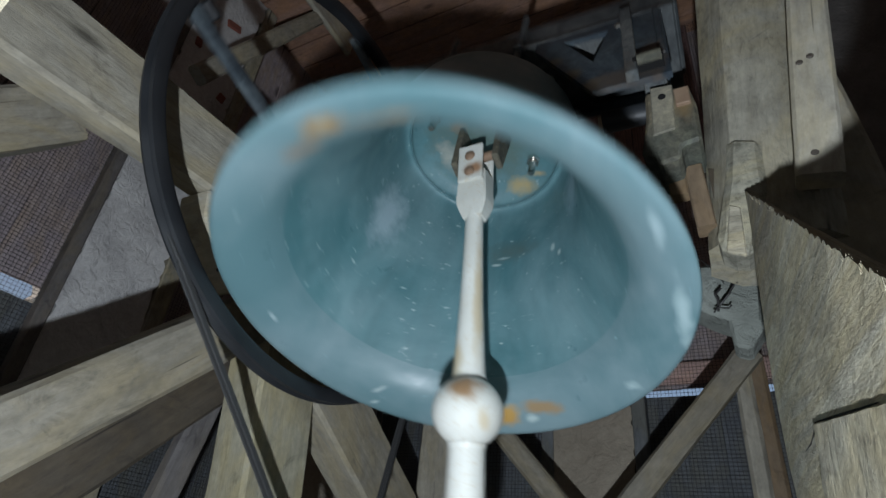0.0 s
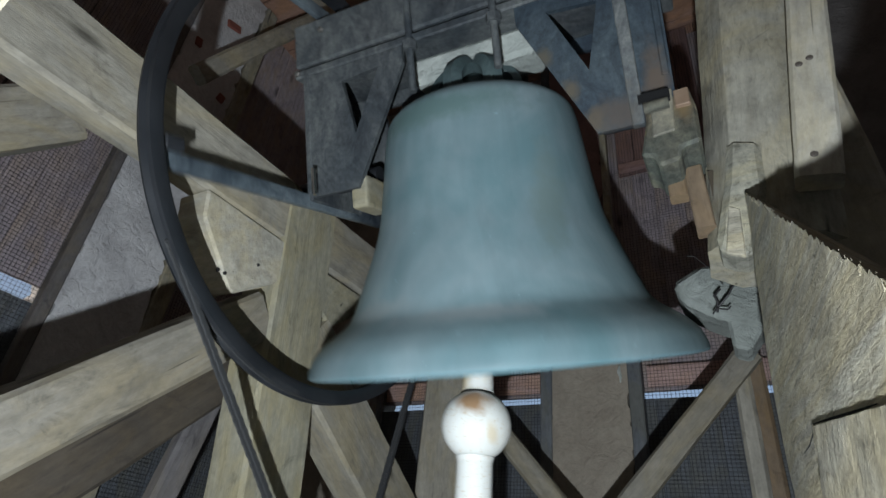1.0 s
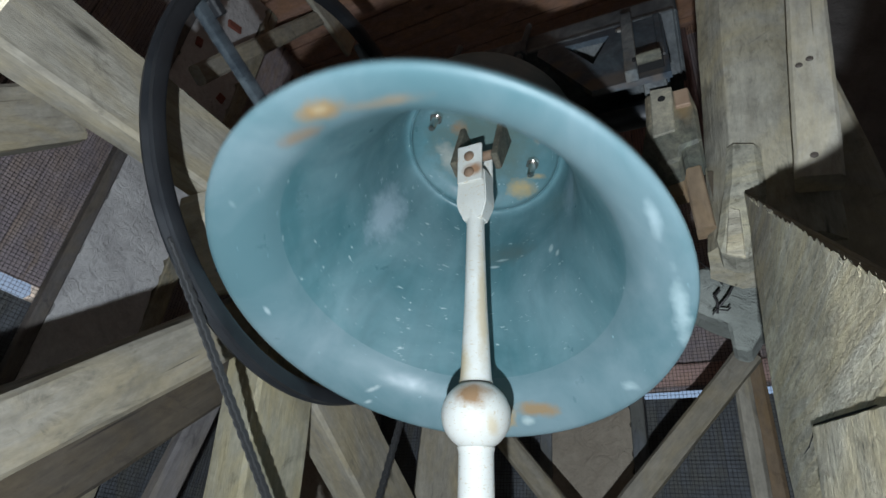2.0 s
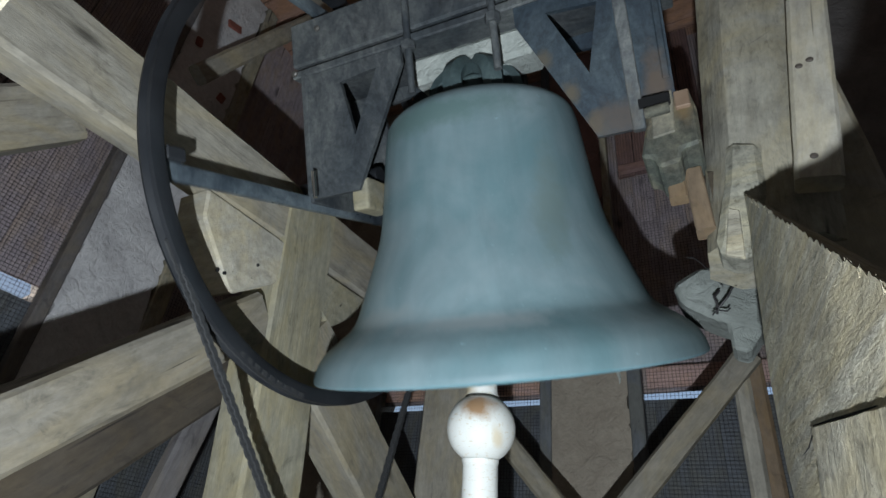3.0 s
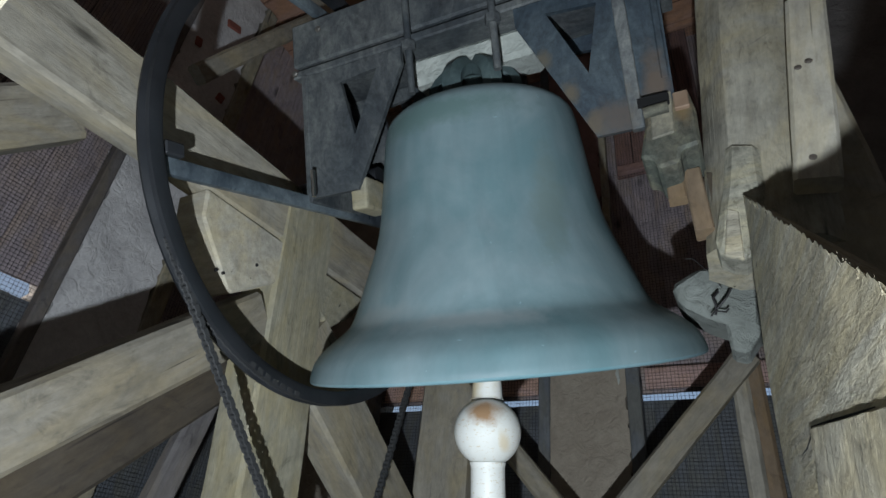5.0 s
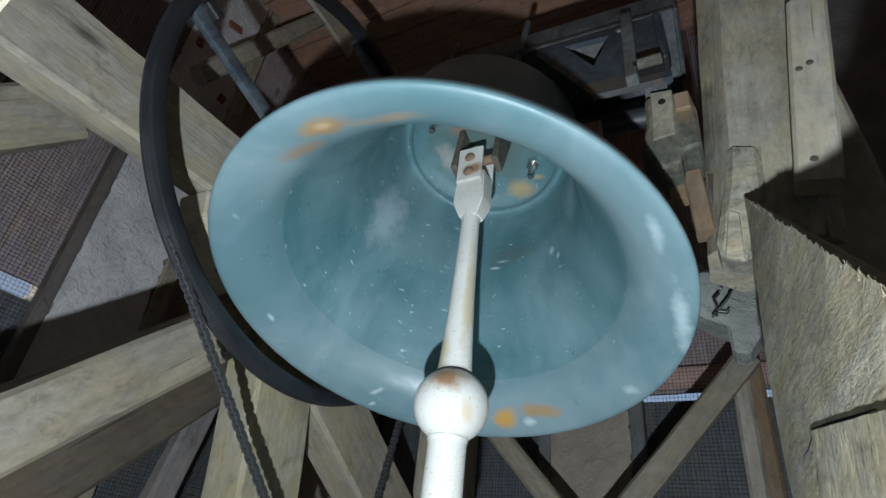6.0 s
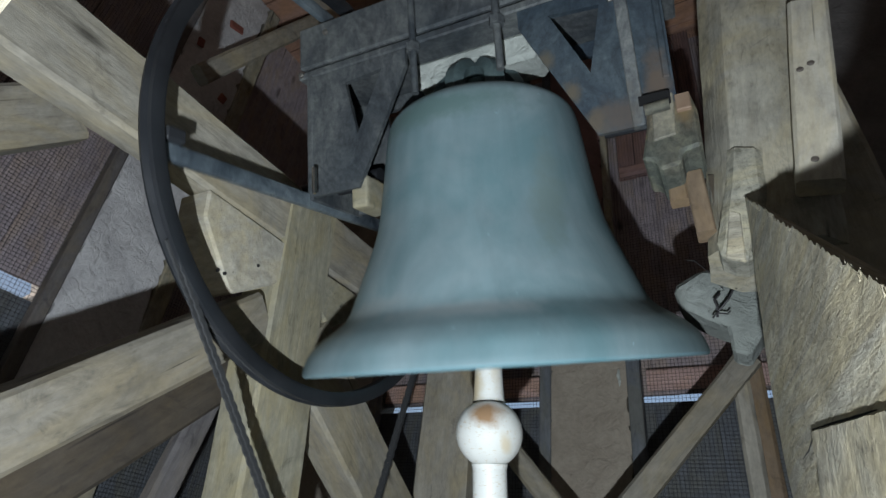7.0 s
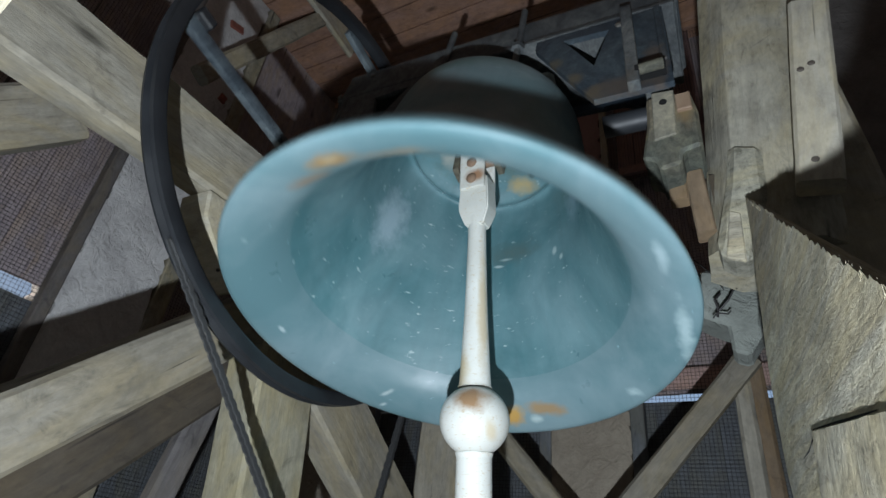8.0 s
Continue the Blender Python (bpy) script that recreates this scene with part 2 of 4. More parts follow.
YOKE_BLUE = paint("blue_yoke_paint", (0.017, 0.030, 0.047), (0.046, 0.064, 0.078), 0.6, [((0.30, -0.11, -0.03), (0.035, 0.05, 0.04), (0.10, 0.080, 0.052)), ((0.255, -0.11, 0.05), (0.028, 0.05, 0.035), (0.095, 0.080, 0.055)),
                  ((0.205, -0.11, 0.14), (0.025, 0.05, 0.035), (0.09, 0.08, 0.058)), ((0.43, -0.11, 0.02), (0.03, 0.05, 0.11), (0.095, 0.07, 0.05)), ((0.37, -0.12, -0.03), (0.09, 0.05, 0.06), (0.075, 0.062, 0.052))], True, False, mottle=0.75)
BEARING_PALE = paint("pale_olive_bearing_paint", (0.15, 0.145, 0.115), (0.24, 0.225, 0.18), 0.65, (), True, False, mottle=0.6)
RUSTY = paint("rusty_iron", (0.16, 0.09, 0.055), (0.30, 0.22, 0.15), 0.7, (), False, False)
BOLT = mat("bright_bolt", (0.62, 0.6, 0.56), 0.25, 1.0)[0]
BOLT_WORN = mat("worn_bolt", (0.20, 0.19, 0.17), 0.45, 0.6)[0]
BOLT_DULL = mat("dull_bolt", (0.075, 0.062, 0.05), 0.7)[0]
# flat black standing for the shade inside cracks, holes and slots
VOID = mat("recess_shade", (0.004, 0.004, 0.004), 1.0)[0]
BLACK = mat("black_iron", (0.015, 0.014, 0.014), 0.6)[0]
WIRE = mat("dark_wire", (0.03, 0.032, 0.036), 0.55, 0.4)[0]


def plaster(name, base, dirt, brick=0.0):
    m, nt, b = mat(name, base, 0.92)
    v = coords(nt, (1, 1, 1), False)
    n1 = noise_tex(nt, v, 5.0, 7, 0.65, 0.8)
    n2 = noise_tex(nt, v, 60.0, 5, 0.7)
    col = mixc(nt, ramp(nt, n1, [(0.3, (1, 1, 1)), (0.62, (0, 0, 0))]), base, dirt)
    col = mixc(nt, 0.35, col, ramp(nt, n2, [(0.3, (0.6, 0.6, 0.6)), (0.7, (1.15, 1.15, 1.15))]), "MULTIPLY")
    nt.links.new(col, b.inputs["Base Color"])
    bump(nt, b, noise_tex(nt, v, 22.0, 6, 0.65, 1.2), 1.0, 0.012)
    return m


PLASTER = plaster("rough_lime_plaster", (0.72, 0.71, 0.70), (0.50, 0.49, 0.49))
PLASTER_ROSE = plaster("rose_brown_plaster", (0.30, 0.185, 0.165), (0.21, 0.135, 0.125))
PLASTER_TAN = plaster("tan_plaster", (0.36, 0.315, 0.25), (0.27, 0.23, 0.18))
STONE_GREY = plaster("grey_masonry", (0.20, 0.19, 0.18), (0.13, 0.12, 0.115))
BRICK = plaster("red_brick", (0.30, 0.10, 0.07), (0.22, 0.085, 0.065))
LIME = plaster("flaked_limewash", (0.52, 0.55, 0.50), (0.33, 0.36, 0.33))
LIME_OLD = plaster("dirty_limewash", (0.25, 0.27, 0.245), (0.12, 0.13, 0.115))


# ---- building blocks ----
def part(name, bm, material, parent=None, label="", smooth=None, at=None):
    bmesh.ops.recalc_face_normals(bm, faces=bm.faces)
    me = bpy.data.meshes.new(name)
    bm.to_mesh(me)
    bm.free()
    me.materials.append(material)
    if smooth is not None:
        me.shade_smooth()
        me.set_sharp_from_angle(angle=radians(smooth))
    ob = new(name, me)
    if parent:
        ob.parent = parent
    if at is not None:
        ob.matrix_basis = at
    if label:
        tagged(ob, label)
    return ob


def empty(name, m=None, label="", category="", group="", kind=""):
    ob = new(name)
    ob.empty_display_size = 0.1
    if m is not None:
        ob.matrix_basis = m
    return tagged(ob, label, category, group, kind)


def box(sx, sy, sz, at=(0, 0, 0), bevel=0.004, seg=1, bm=None):
    own = bmesh.new()
    bmesh.ops.create_cube(own, size=1, matrix=Matrix.Translation(at) @ Matrix.Diagonal((sx, sy, sz, 1)))
    if bevel:
        bmesh.ops.bevel(own, geom=list(own.edges), offset=bevel, segments=seg, affect="EDGES", profile=0.6)
    if bm is None:
        return own
    join(bm, own)
    return bm


def join(bm, own):
    me = bpy.data.meshes.new("tmp")
    own.to_mesh(me)
    own.free()
    bm.from_mesh(me)
    bpy.data.meshes.remove(me)


def timber_mesh(length, w, h, rough=0.004, bevel=0.01, seed=0, step=0.06):
    """A hewn timber along x from 0 to length, uneven by a few millimetres."""
    n = max(2, int(length / step))
    bm = bmesh.new()
    k = bevel
    prof = [(-w / 2 + k, -h / 2), (0, -h / 2), (w / 2 - k, -h / 2), (w / 2, -h / 2 + k), (w / 2, 0), (w / 2, h / 2 - k), (w / 2 - k, h / 2), (0, h / 2),
            (-w / 2 + k, h / 2), (-w / 2, h / 2 - k), (-w / 2, 0), (-w / 2, -h / 2 + k)]
    rings = []
    for i in range(n + 1):
        x = length * i / n
        ring = []
        for y, z in prof:
            q = Vector((x * 3 + seed * 7.3, y * 9, z * 9))
            d = noise.noise(q) * rough + noise.noise(q * 4.1) * rough * 0.5
            s = 1 + d / max(0.02, math.hypot(y, z))
            ring.append(bm.verts.new((x, y * s, z * s)))
        rings.append(ring)
    m = len(prof)
    for a, b in zip(rings, rings[1:]):
        for j in range(m):
            bm.faces.new((a[j], a[(j + 1) % m], b[(j + 1) % m], b[j]))
    bm.faces.new(rings[0][::-1])
    bm.faces.new(rings[-1])
    return bm


def along(a, b, side=(0, 0, 1)):
    """Pose at a with x towards b and z as near to side as can be."""
    a, b = Vector(a), Vector(b)
    x = (b - a).normalized()
    y = Vector(side).cross(x).normalized()
    z = x.cross(y)
    return Matrix(((x.x, y.x, z.x, a.x), (x.y, y.y, z.y, a.y), (x.z, y.z, z.z, a.z), (0, 0, 0, 1)))


SEED = [0]


def timber(name, a, b, w, h, material, label, category="beam", group="", side=(0, 0, 1), rough=0.004, bevel=0.01, parent=None):
    SEED[0] += 1
    ob = part(name, timber_mesh((Vector(b) - Vector(a)).length, w, h, rough, bevel, SEED[0]), material, parent, smooth=40, at=along(a, b, side))
    return ob if parent else tagged(ob, label, category, group)


def tube(points, r, seg=10):
    """A round bar along points."""
    bm = bmesh.new()
    rings = []
    pts = [Vector(p) for p in points]
    for i, p in enumerate(pts):
        t = (pts[min(i + 1, len(pts) - 1)] - pts[max(i - 1, 0)]).normalized()
        u = t.orthogonal().normalized() if not rings else (last - t * last.dot(t)).normalized()
        last = u
        v = t.cross(u)
        rad = r[i] if isinstance(r, (list, tuple)) else r
        rings.append([bm.verts.new(p + rad * (math.cos(6.28319 * j / seg) * u + math.sin(6.28319 * j / seg) * v)) for j in range(seg)])
    for a, b in zip(rings, rings[1:]):
        for j in range(seg):
            bm.faces.new((a[j], a[(j + 1) % seg], b[(j + 1) % seg], b[j]))
    bm.faces.new(rings[0][::-1])
    bm.faces.new(rings[-1])
    return bm


def lathe(prof, seg=96):
    """A turned shape from (radius, height) pairs."""
    bm = bmesh.new()
    rings = []
    for r, z in prof:
        if r < 1e-5:
            rings.append([bm.verts.new((0, 0, z))])
        else:
            rings.append([bm.verts.new((r * math.cos(6.283185 * j / seg), r * math.sin(6.283185 * j / seg), z)) for j in range(seg)])
    for a, b in zip(rings, rings[1:]):
        for j in range(seg):
            k = (j + 1) % seg
            if len(a) == 1 and len(b) == 1:
                continue
            if len(a) == 1:
                bm.faces.new((a[0], b[k], b[j]))
            elif len(b) == 1:
                bm.faces.new((a[j], a[k], b[0]))
            else:
                bm.faces.new((a[j], a[k], b[k], b[j]))
    return bm


def smooth_profile(pts, n=5):
    """Catmull-Rom through (r, z) pairs."""
    out = []
    for i in range(len(pts) - 1):
        p0, p1, p2, p3 = (Vector(pts[max(0, min(len(pts) - 1, i + k))]) for k in (-1, 0, 1, 2))
        for j in range(n):
            t = j / n
            q = 0.5 * ((2 * p1) + (p2 - p0) * t + (2 * p0 - 5 * p1 + 4 * p2 - p3) * t * t + (3 * p1 - p0 - 3 * p2 + p3) * t ** 3)
            out.append((max(0.0, q.x), q.y))
    return out + [tuple(pts[-1])]


def prism(poly, axis, lo, hi, bevel=0.004):
    """Polygon pairs pushed along an axis from lo to hi: x takes (y, z), y takes (x, z), z takes (x, y)."""
    bm = bmesh.new()

    def at(p, v):
        return {"x": (v, p[0], p[1]), "y": (p[0], v, p[1]), "z": (p[0], p[1], v)}[axis]
    a = [bm.verts.new(at(p, lo)) for p in poly]
    b = [bm.verts.new(at(p, hi)) for p in poly]
    bm.faces.new(a)
    bm.faces.new(b[::-1])
    for i in range(len(poly)):
        j = (i + 1) % len(poly)
        bm.faces.new((a[i], a[j], b[j], b[i]))
    bmesh.ops.recalc_face_normals(bm, faces=bm.faces)
    if bevel:
        bmesh.ops.bevel(bm, geom=list(bm.edges), offset=bevel, segments=1, affect="EDGES", clamp_overlap=True)
    return bm


# ---- the tower room ----
XW, YW, TOP = -1.60, 1.30, 4.40      # inner faces of the two walls in view, ceiling
SLIT = 2.385


def wall_box(name, lo, hi, material, parent=None, label="", kind="structure"):
    c = [(p + q) / 2 for p, q in zip(lo, hi)]
    bm = box(*[q - p for p, q in zip(lo, hi)], at=c, bevel=0)
    ob = part(name, bm, material, parent)
    return ob if parent else tagged(ob, label, "", "", kind)


floor = wall_box("floor", (XW - 0.4, -2.6, -0.1), (2.1, YW + 0.4, 0.0), WOOD_DARK, None, "dark boarded floor of the bell chamber")
wall_west = empty("wall_west", None, "plastered tower wall with boarded and netted louvre openings", kind="structure")
wall_north = empty("wall_north", None, "tower wall of boards, battens and tan plaster piers", kind="structure")
for nm, lo, hi in (("wall_east", (1.9, -2.6, 0), (2.1, YW + 0.4, TOP)), ("wall_south", (XW - 0.4, -2.6, 0), (1.9, -2.4, TOP))):
    wall_box(nm, lo, hi, STONE_GREY, None, "plain grey masonry tower wall")


def ragged_pier(u0, u1, z0, z1, thick, seed, material, parent, face, name="plaster_pier", amp=0.032):
    """A plastered pier with broken edges. face 'w': u is y on the west wall; 'n': u is x on the north wall."""
    rnd = random.Random(seed)
    n = int((z1 - z0) / 0.035)
    left = [(u0 + amp * (rnd.random() - 0.6), z0 + (z1 - z0) * i / n) for i in range(n + 1)]
    right = [(u1 + amp * (rnd.random() - 0.4), z0 + (z1 - z0) * i / n) for i in range(n + 1)]
    bm = bmesh.new()
    front = XW + 0.012 if face == "w" else YW - 0.012
    back = front - thick if face == "w" else front + thick
    f = lambda p, d: (d, p[0], p[1]) if face == "w" else (p[0], d, p[1])
    cols = []
    for k in range(7):
        s = k / 6
        col = []
        for a, b in zip(left, right):
            p = (a[0] + (b[0] - a[0]) * s, a[1])
            w = noise.noise(Vector((p[0] * 8, p[1] * 8, seed))) * 0.010 + noise.noise(Vector((p[0] * 30, p[1] * 30, seed))) * 0.004
            col.append(bm.verts.new(f(p, front + (w if face == "w" else -w))))
        cols.append(col)
    edge_l = [bm.verts.new(f(p, back)) for p in left]
    edge_r = [bm.verts.new(f(p, back)) for p in right]
    for a, b in zip([edge_l] + cols, cols + [edge_r]):
        for i in range(n):
            bm.faces.new((a[i], a[i + 1], b[i + 1], b[i]))
    return part(name, bm, material, parent, smooth=50)


def netting(name, u0, u1, z0, z1, depth, face, parent, pitch=0.014, r=0.0007):
    verts, faces = [], []
    rnd = random.Random(int(u0 * 100) + 7)

    def bar(p, q):
        i = len(verts)
        p, q = Vector(p), Vector(q)
        t = (q - p).normalized()
        n = Vector((1, 0, 0)) if face == "w" else Vector((0, 1, 0))
        s = t.cross(n)
        for e in (p, q):
            for a, b in ((r, 0), (-r / 2, r), (-r / 2, -r)):
                verts.append(e + n * a + s * b)
        for a in range(3):
            b = (a + 1) % 3
            faces.append((i + a, i + b, i + 3 + b, i + 3 + a))
    g = (lambda u, z: (depth, u, z)) if face == "w" else (lambda u, z: (u, depth, z))
    u = u0
    while u < u1:
        bar(g(u + rnd.uniform(-1, 1) * 0.0015, z0), g(u + rnd.uniform(-1, 1) * 0.0015, z1))
        u += pitch
    z = z0
    while z < z1:
        bar(g(u0, z + rnd.uniform(-1, 1) * 0.0015), g(u1, z + rnd.uniform(-1, 1) * 0.0015))
        z += pitch
    me = bpy.data.meshes.new(name)
    me.from_pydata(verts, [], faces)
    me.materials.append(WIRE)
    ob = new(name, me)
    ob.parent = parent
    return tagged(ob, "dark square wire netting over the opening", kind="stuff")


def boarded(u0, u1, depth, face, parent, seed, gap=SLIT):
    """Upright boards behind an opening, with a slot of daylight under their lower ends."""
    rnd = random.Random(seed)
    u = u0
    while u < u1 - 0.01:
        w = min(rnd.uniform(0.095, 0.125), u1 - u)
        out = rnd.uniform(0, 0.008)
        for z0, z1 in ((gap + (0.05 if face == "w" and u < -0.12 else 0.022) + rnd.uniform(-1, 1) * 0.003, TOP + 0.02), (0.6, gap - 0.012)):
            lo, hi = ((depth - 0.022 - out, u, z0), (depth - out, u + w, z1)) if face == "w" else ((u, depth + out, z0), (u + w, depth + out + 0.022, z1))
            bm = timber_mesh(z1 - z0, 0.022, hi[1] - lo[1] if face == "w" else hi[0] - lo[0], 0.001, 0.002, rnd.random() * 50, 0.4)
            c = Vector(((lo[0] + hi[0]) / 2, (lo[1] + hi[1]) / 2, z0))
            part("board", bm, WOOD_BROWN if z0 > gap else WOOD_SLATE, parent, at=along(c, c + Vector((0, 0, 1)), (0, 1, 0) if face == "w" else (1, 0, 0)))
        u += w


def batten(p, z0, z1, w, d, parent, face, material=None):
    part("batten", timber_mesh(z1 - z0, d, w, 0.0015, 0.004, p[0] * 31 + p[1] * 17, 0.3), material or WOOD_DARK, parent, smooth=40,
         at=along((p[0], p[1], z0), (p[0], p[1], z1), (0, 1, 0) if face == "w" else (1, 0, 0)))


# west wall: opening, pier, opening, corner
ragged_pier(-0.043, 0.285, 0.0, TOP, 0.2, 3, PLASTER, wall_west, "w")
ragged_pier(1.06, YW + 0.3, 0.0, TOP, 0.2, 4, PLASTER_TAN, wall_west, "w")
ragged_pier(-2.6, -0.85, 0.0, TOP, 0.2, 5, STONE_GREY, wall_west, "w")
for y0, y1, s in ((-0.85, -0.043, 11), (0.285, 1.06, 12)):
    boarded(y0, y1, XW - 0.09, "w", wall_west, s)
    netting("wire_netting", y0, y1, 1.2, TOP if y0 < 0 else 2.9, XW - 0.012, "w", wall_west)
for y, w in ((-0.066, 0.045), (0.325, 0.075), (-0.82, 0.05), (1.04, 0.05)):
    batten((XW + 0.0, y), 0.6, TOP, w, 0.05, wall_west, "w", WOOD_GREY if w == 0.075 else None)
# north wall
ragged_pier(-0.245, 0.075, 0.0, 2.95, 0.2, 6, PLASTER_TAN, wall_north, "n")
ragged_pier(-0.245, 0.025, 2.95, TOP, 0.2, 9, PLASTER_ROSE, wall_north, "n")
ragged_pier(-1.6, -1.15, 0.0, TOP, 0.2, 7, PLASTER_TAN, wall_north, "n")
ragged_pier(0.80, 2.0, 0.0, TOP, 0.2, 8, STONE_GREY, wall_north, "n")
for x0, x1, s in ((-1.15, -0.245, 21), (0.03, 0.80, 22)):
    boarded(x0, x1, YW + 0.09, "n", wall_north, s)
    netting("wire_netting", x0, x1, 1.2, TOP if x0 > 0 else 2.9, YW + 0.012, "n", wall_north)
for x, w in ((-0.262, 0.048), (-1.13, 0.05), (0.78, 0.05), (-0.72, 0.04), (-0.80, 0.03)):
    batten((x, YW), 0.6, TOP, w, 0.05, wall_north, "n", WOOD_SLATE if x == -0.262 else None)
batten((0.10, YW), 0.6, 2.62, 0.052, 0.05, wall_north, "n", WOOD_SLATE)
batten((0.045, YW - 0.01), 2.62, TOP, 0.032, 0.05, wall_north, "n", WOOD_GREY)
# shutter of red-brown boards over the upper part of the opening
for k in range(5):
    x0 = 0.100 + 0.085 * k
    part("shutter_board", timber_mesh(TOP - 3.475, 0.024, 0.082, 0.0012, 0.003, 60 + k, 0.3), WOOD_RED, wall_north, smooth=40, at=along((x0 + 0.042, YW + 0.035, 3.475 + 0.004 * (k % 2)), (x0 + 0.042, YW + 0.035, TOP), (1, 0, 0)))
# added boards over the slots; daylight on them is put into their pale pink
for x0, x1 in ((0.14, 0.76), (-0.70, -0.31), (-1.10, -0.82)):
    part("sill_board", timber_mesh(x1 - x0, 0.02, 0.085, 0.001, 0.003, x0 * 9), WOOD_PINK, wall_north, "pinkish board, paled for daylight, above the open slot", at=along((x0, YW + 0.05, SLIT + 0.065), (x1, YW + 0.05, SLIT + 0.065)))
part("rail", timber_mesh(0.66, 0.03, 0.05, 0.0015, 0.004, 5), WOOD_RED, wall_north, at=along((0.11, YW + 0.008, 3.50), (0.77, YW + 0.008, 3.50)))

# ceiling boards in one mesh
bm = bmesh.new()
rnd = random.Random(5)
y = -2.6
while y < YW + 0.3:
    w = rnd.uniform(0.13, 0.17)
    box(3.9, w - 0.006, 0.03, (0.15, y + w / 2, TOP + 0.03 + rnd.uniform(0, 0.008)), 0.003, 1, bm)
    y += w
box(4.0, 4.3, 0.02, (0.15, -0.65, TOP + 0.08), 0, 1, bm)
tagged(part("ceiling", bm, CEIL), "reddish-brown boarded ceiling of the bell chamber", kind="structure")


# ---- bell frame ----
FRAME = "timbers of the bell frame"
timber("frame_beam", (-0.6025, -1.9, 2.416), (-0.6025, 1.25, 2.574), 0.085, 0.19, WOOD, "heavy pale oak beam of the bell frame", group=FRAME)
timber("frame_post", (-0.617, 0.36, 0.0), (-0.617, 0.035, 2.595), 0.125, 0.205, WOOD_MOSS, "squared mossy oak post under the bell frame beam", "post", FRAME, (0, 1, 0))
timber("frame_brace", (-0.622, -0.02, 2.20), (-0.622, -1.35, 0.98), 0.12, 0.125, WOOD_DIMMED, "sloping oak brace of the bell frame", "brace", FRAME)
timber("frame_brace", (-0.622, 0.15, 2.205), (-0.622, 1.22, 1.52), 0.12, 0.205, WOOD, "sloping oak brace of the bell frame with a knot", "brace", FRAME)
tagged(part("knee_brace", prism([(-0.30, 2.40), (-0.286, 2.328), (-0.159, 2.198), (-0.142, 2.20), (-0.02, 2.29), (-0.03, 2.41)], "x", -0.66, -0.558, 0.006), WOOD_PALE), "pale wedge-shaped knee under the frame beam", "brace", FRAME)
tagged(part("knee_brace", prism([(0.15, 2.415), (0.355, 2.425), (0.325, 2.35), (0.22, 2.265), (0.15, 2.30)], "x", -0.655, -0.562, 0.006), WOOD_MOSS), "short knee between post and frame beam", "brace", FRAME)
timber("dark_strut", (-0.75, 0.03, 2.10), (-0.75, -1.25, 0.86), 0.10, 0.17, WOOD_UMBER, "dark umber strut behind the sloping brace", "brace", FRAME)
timber("back_post", (-0.507, 0.92, 0.0), (-0.507, 0.92, 3.2), 0.205, 0.10, WOOD, "upright oak post at the back of the bell frame", "post", FRAME, (0, 1, 0))
timber("cross_brace", (0.51, 0.92, 2.358), (-0.07, 0.92, 1.704), 0.05, 0.073, WOOD_DIMMED, "crossing oak brace at the back of the frame", "brace", FRAME)
timber("cross_brace", (-0.414, 0.92, 2.25), (0.04, 0.92, 1.75), 0.05, 0.07, WOOD_DIMMED, "crossing oak brace at the back of the frame", "brace", FRAME)
# the other side of the frame
timber("lower_post", (0.645, 0.09, 0.0), (0.645, 0.09, 2.26), 0.10, 0.12, WOOD_GREY, "weathered lower frame post behind the brace", "post", FRAME, (0, 1, 0))
timber("side_post", (0.570, 0.09, 2.21), (0.75, 0.09, 3.9), 0.23, 0.20, WOOD_GREY, "weathered grey frame post with waney edge", "post", FRAME, (0, 1, 0), 0.006, 0.05)


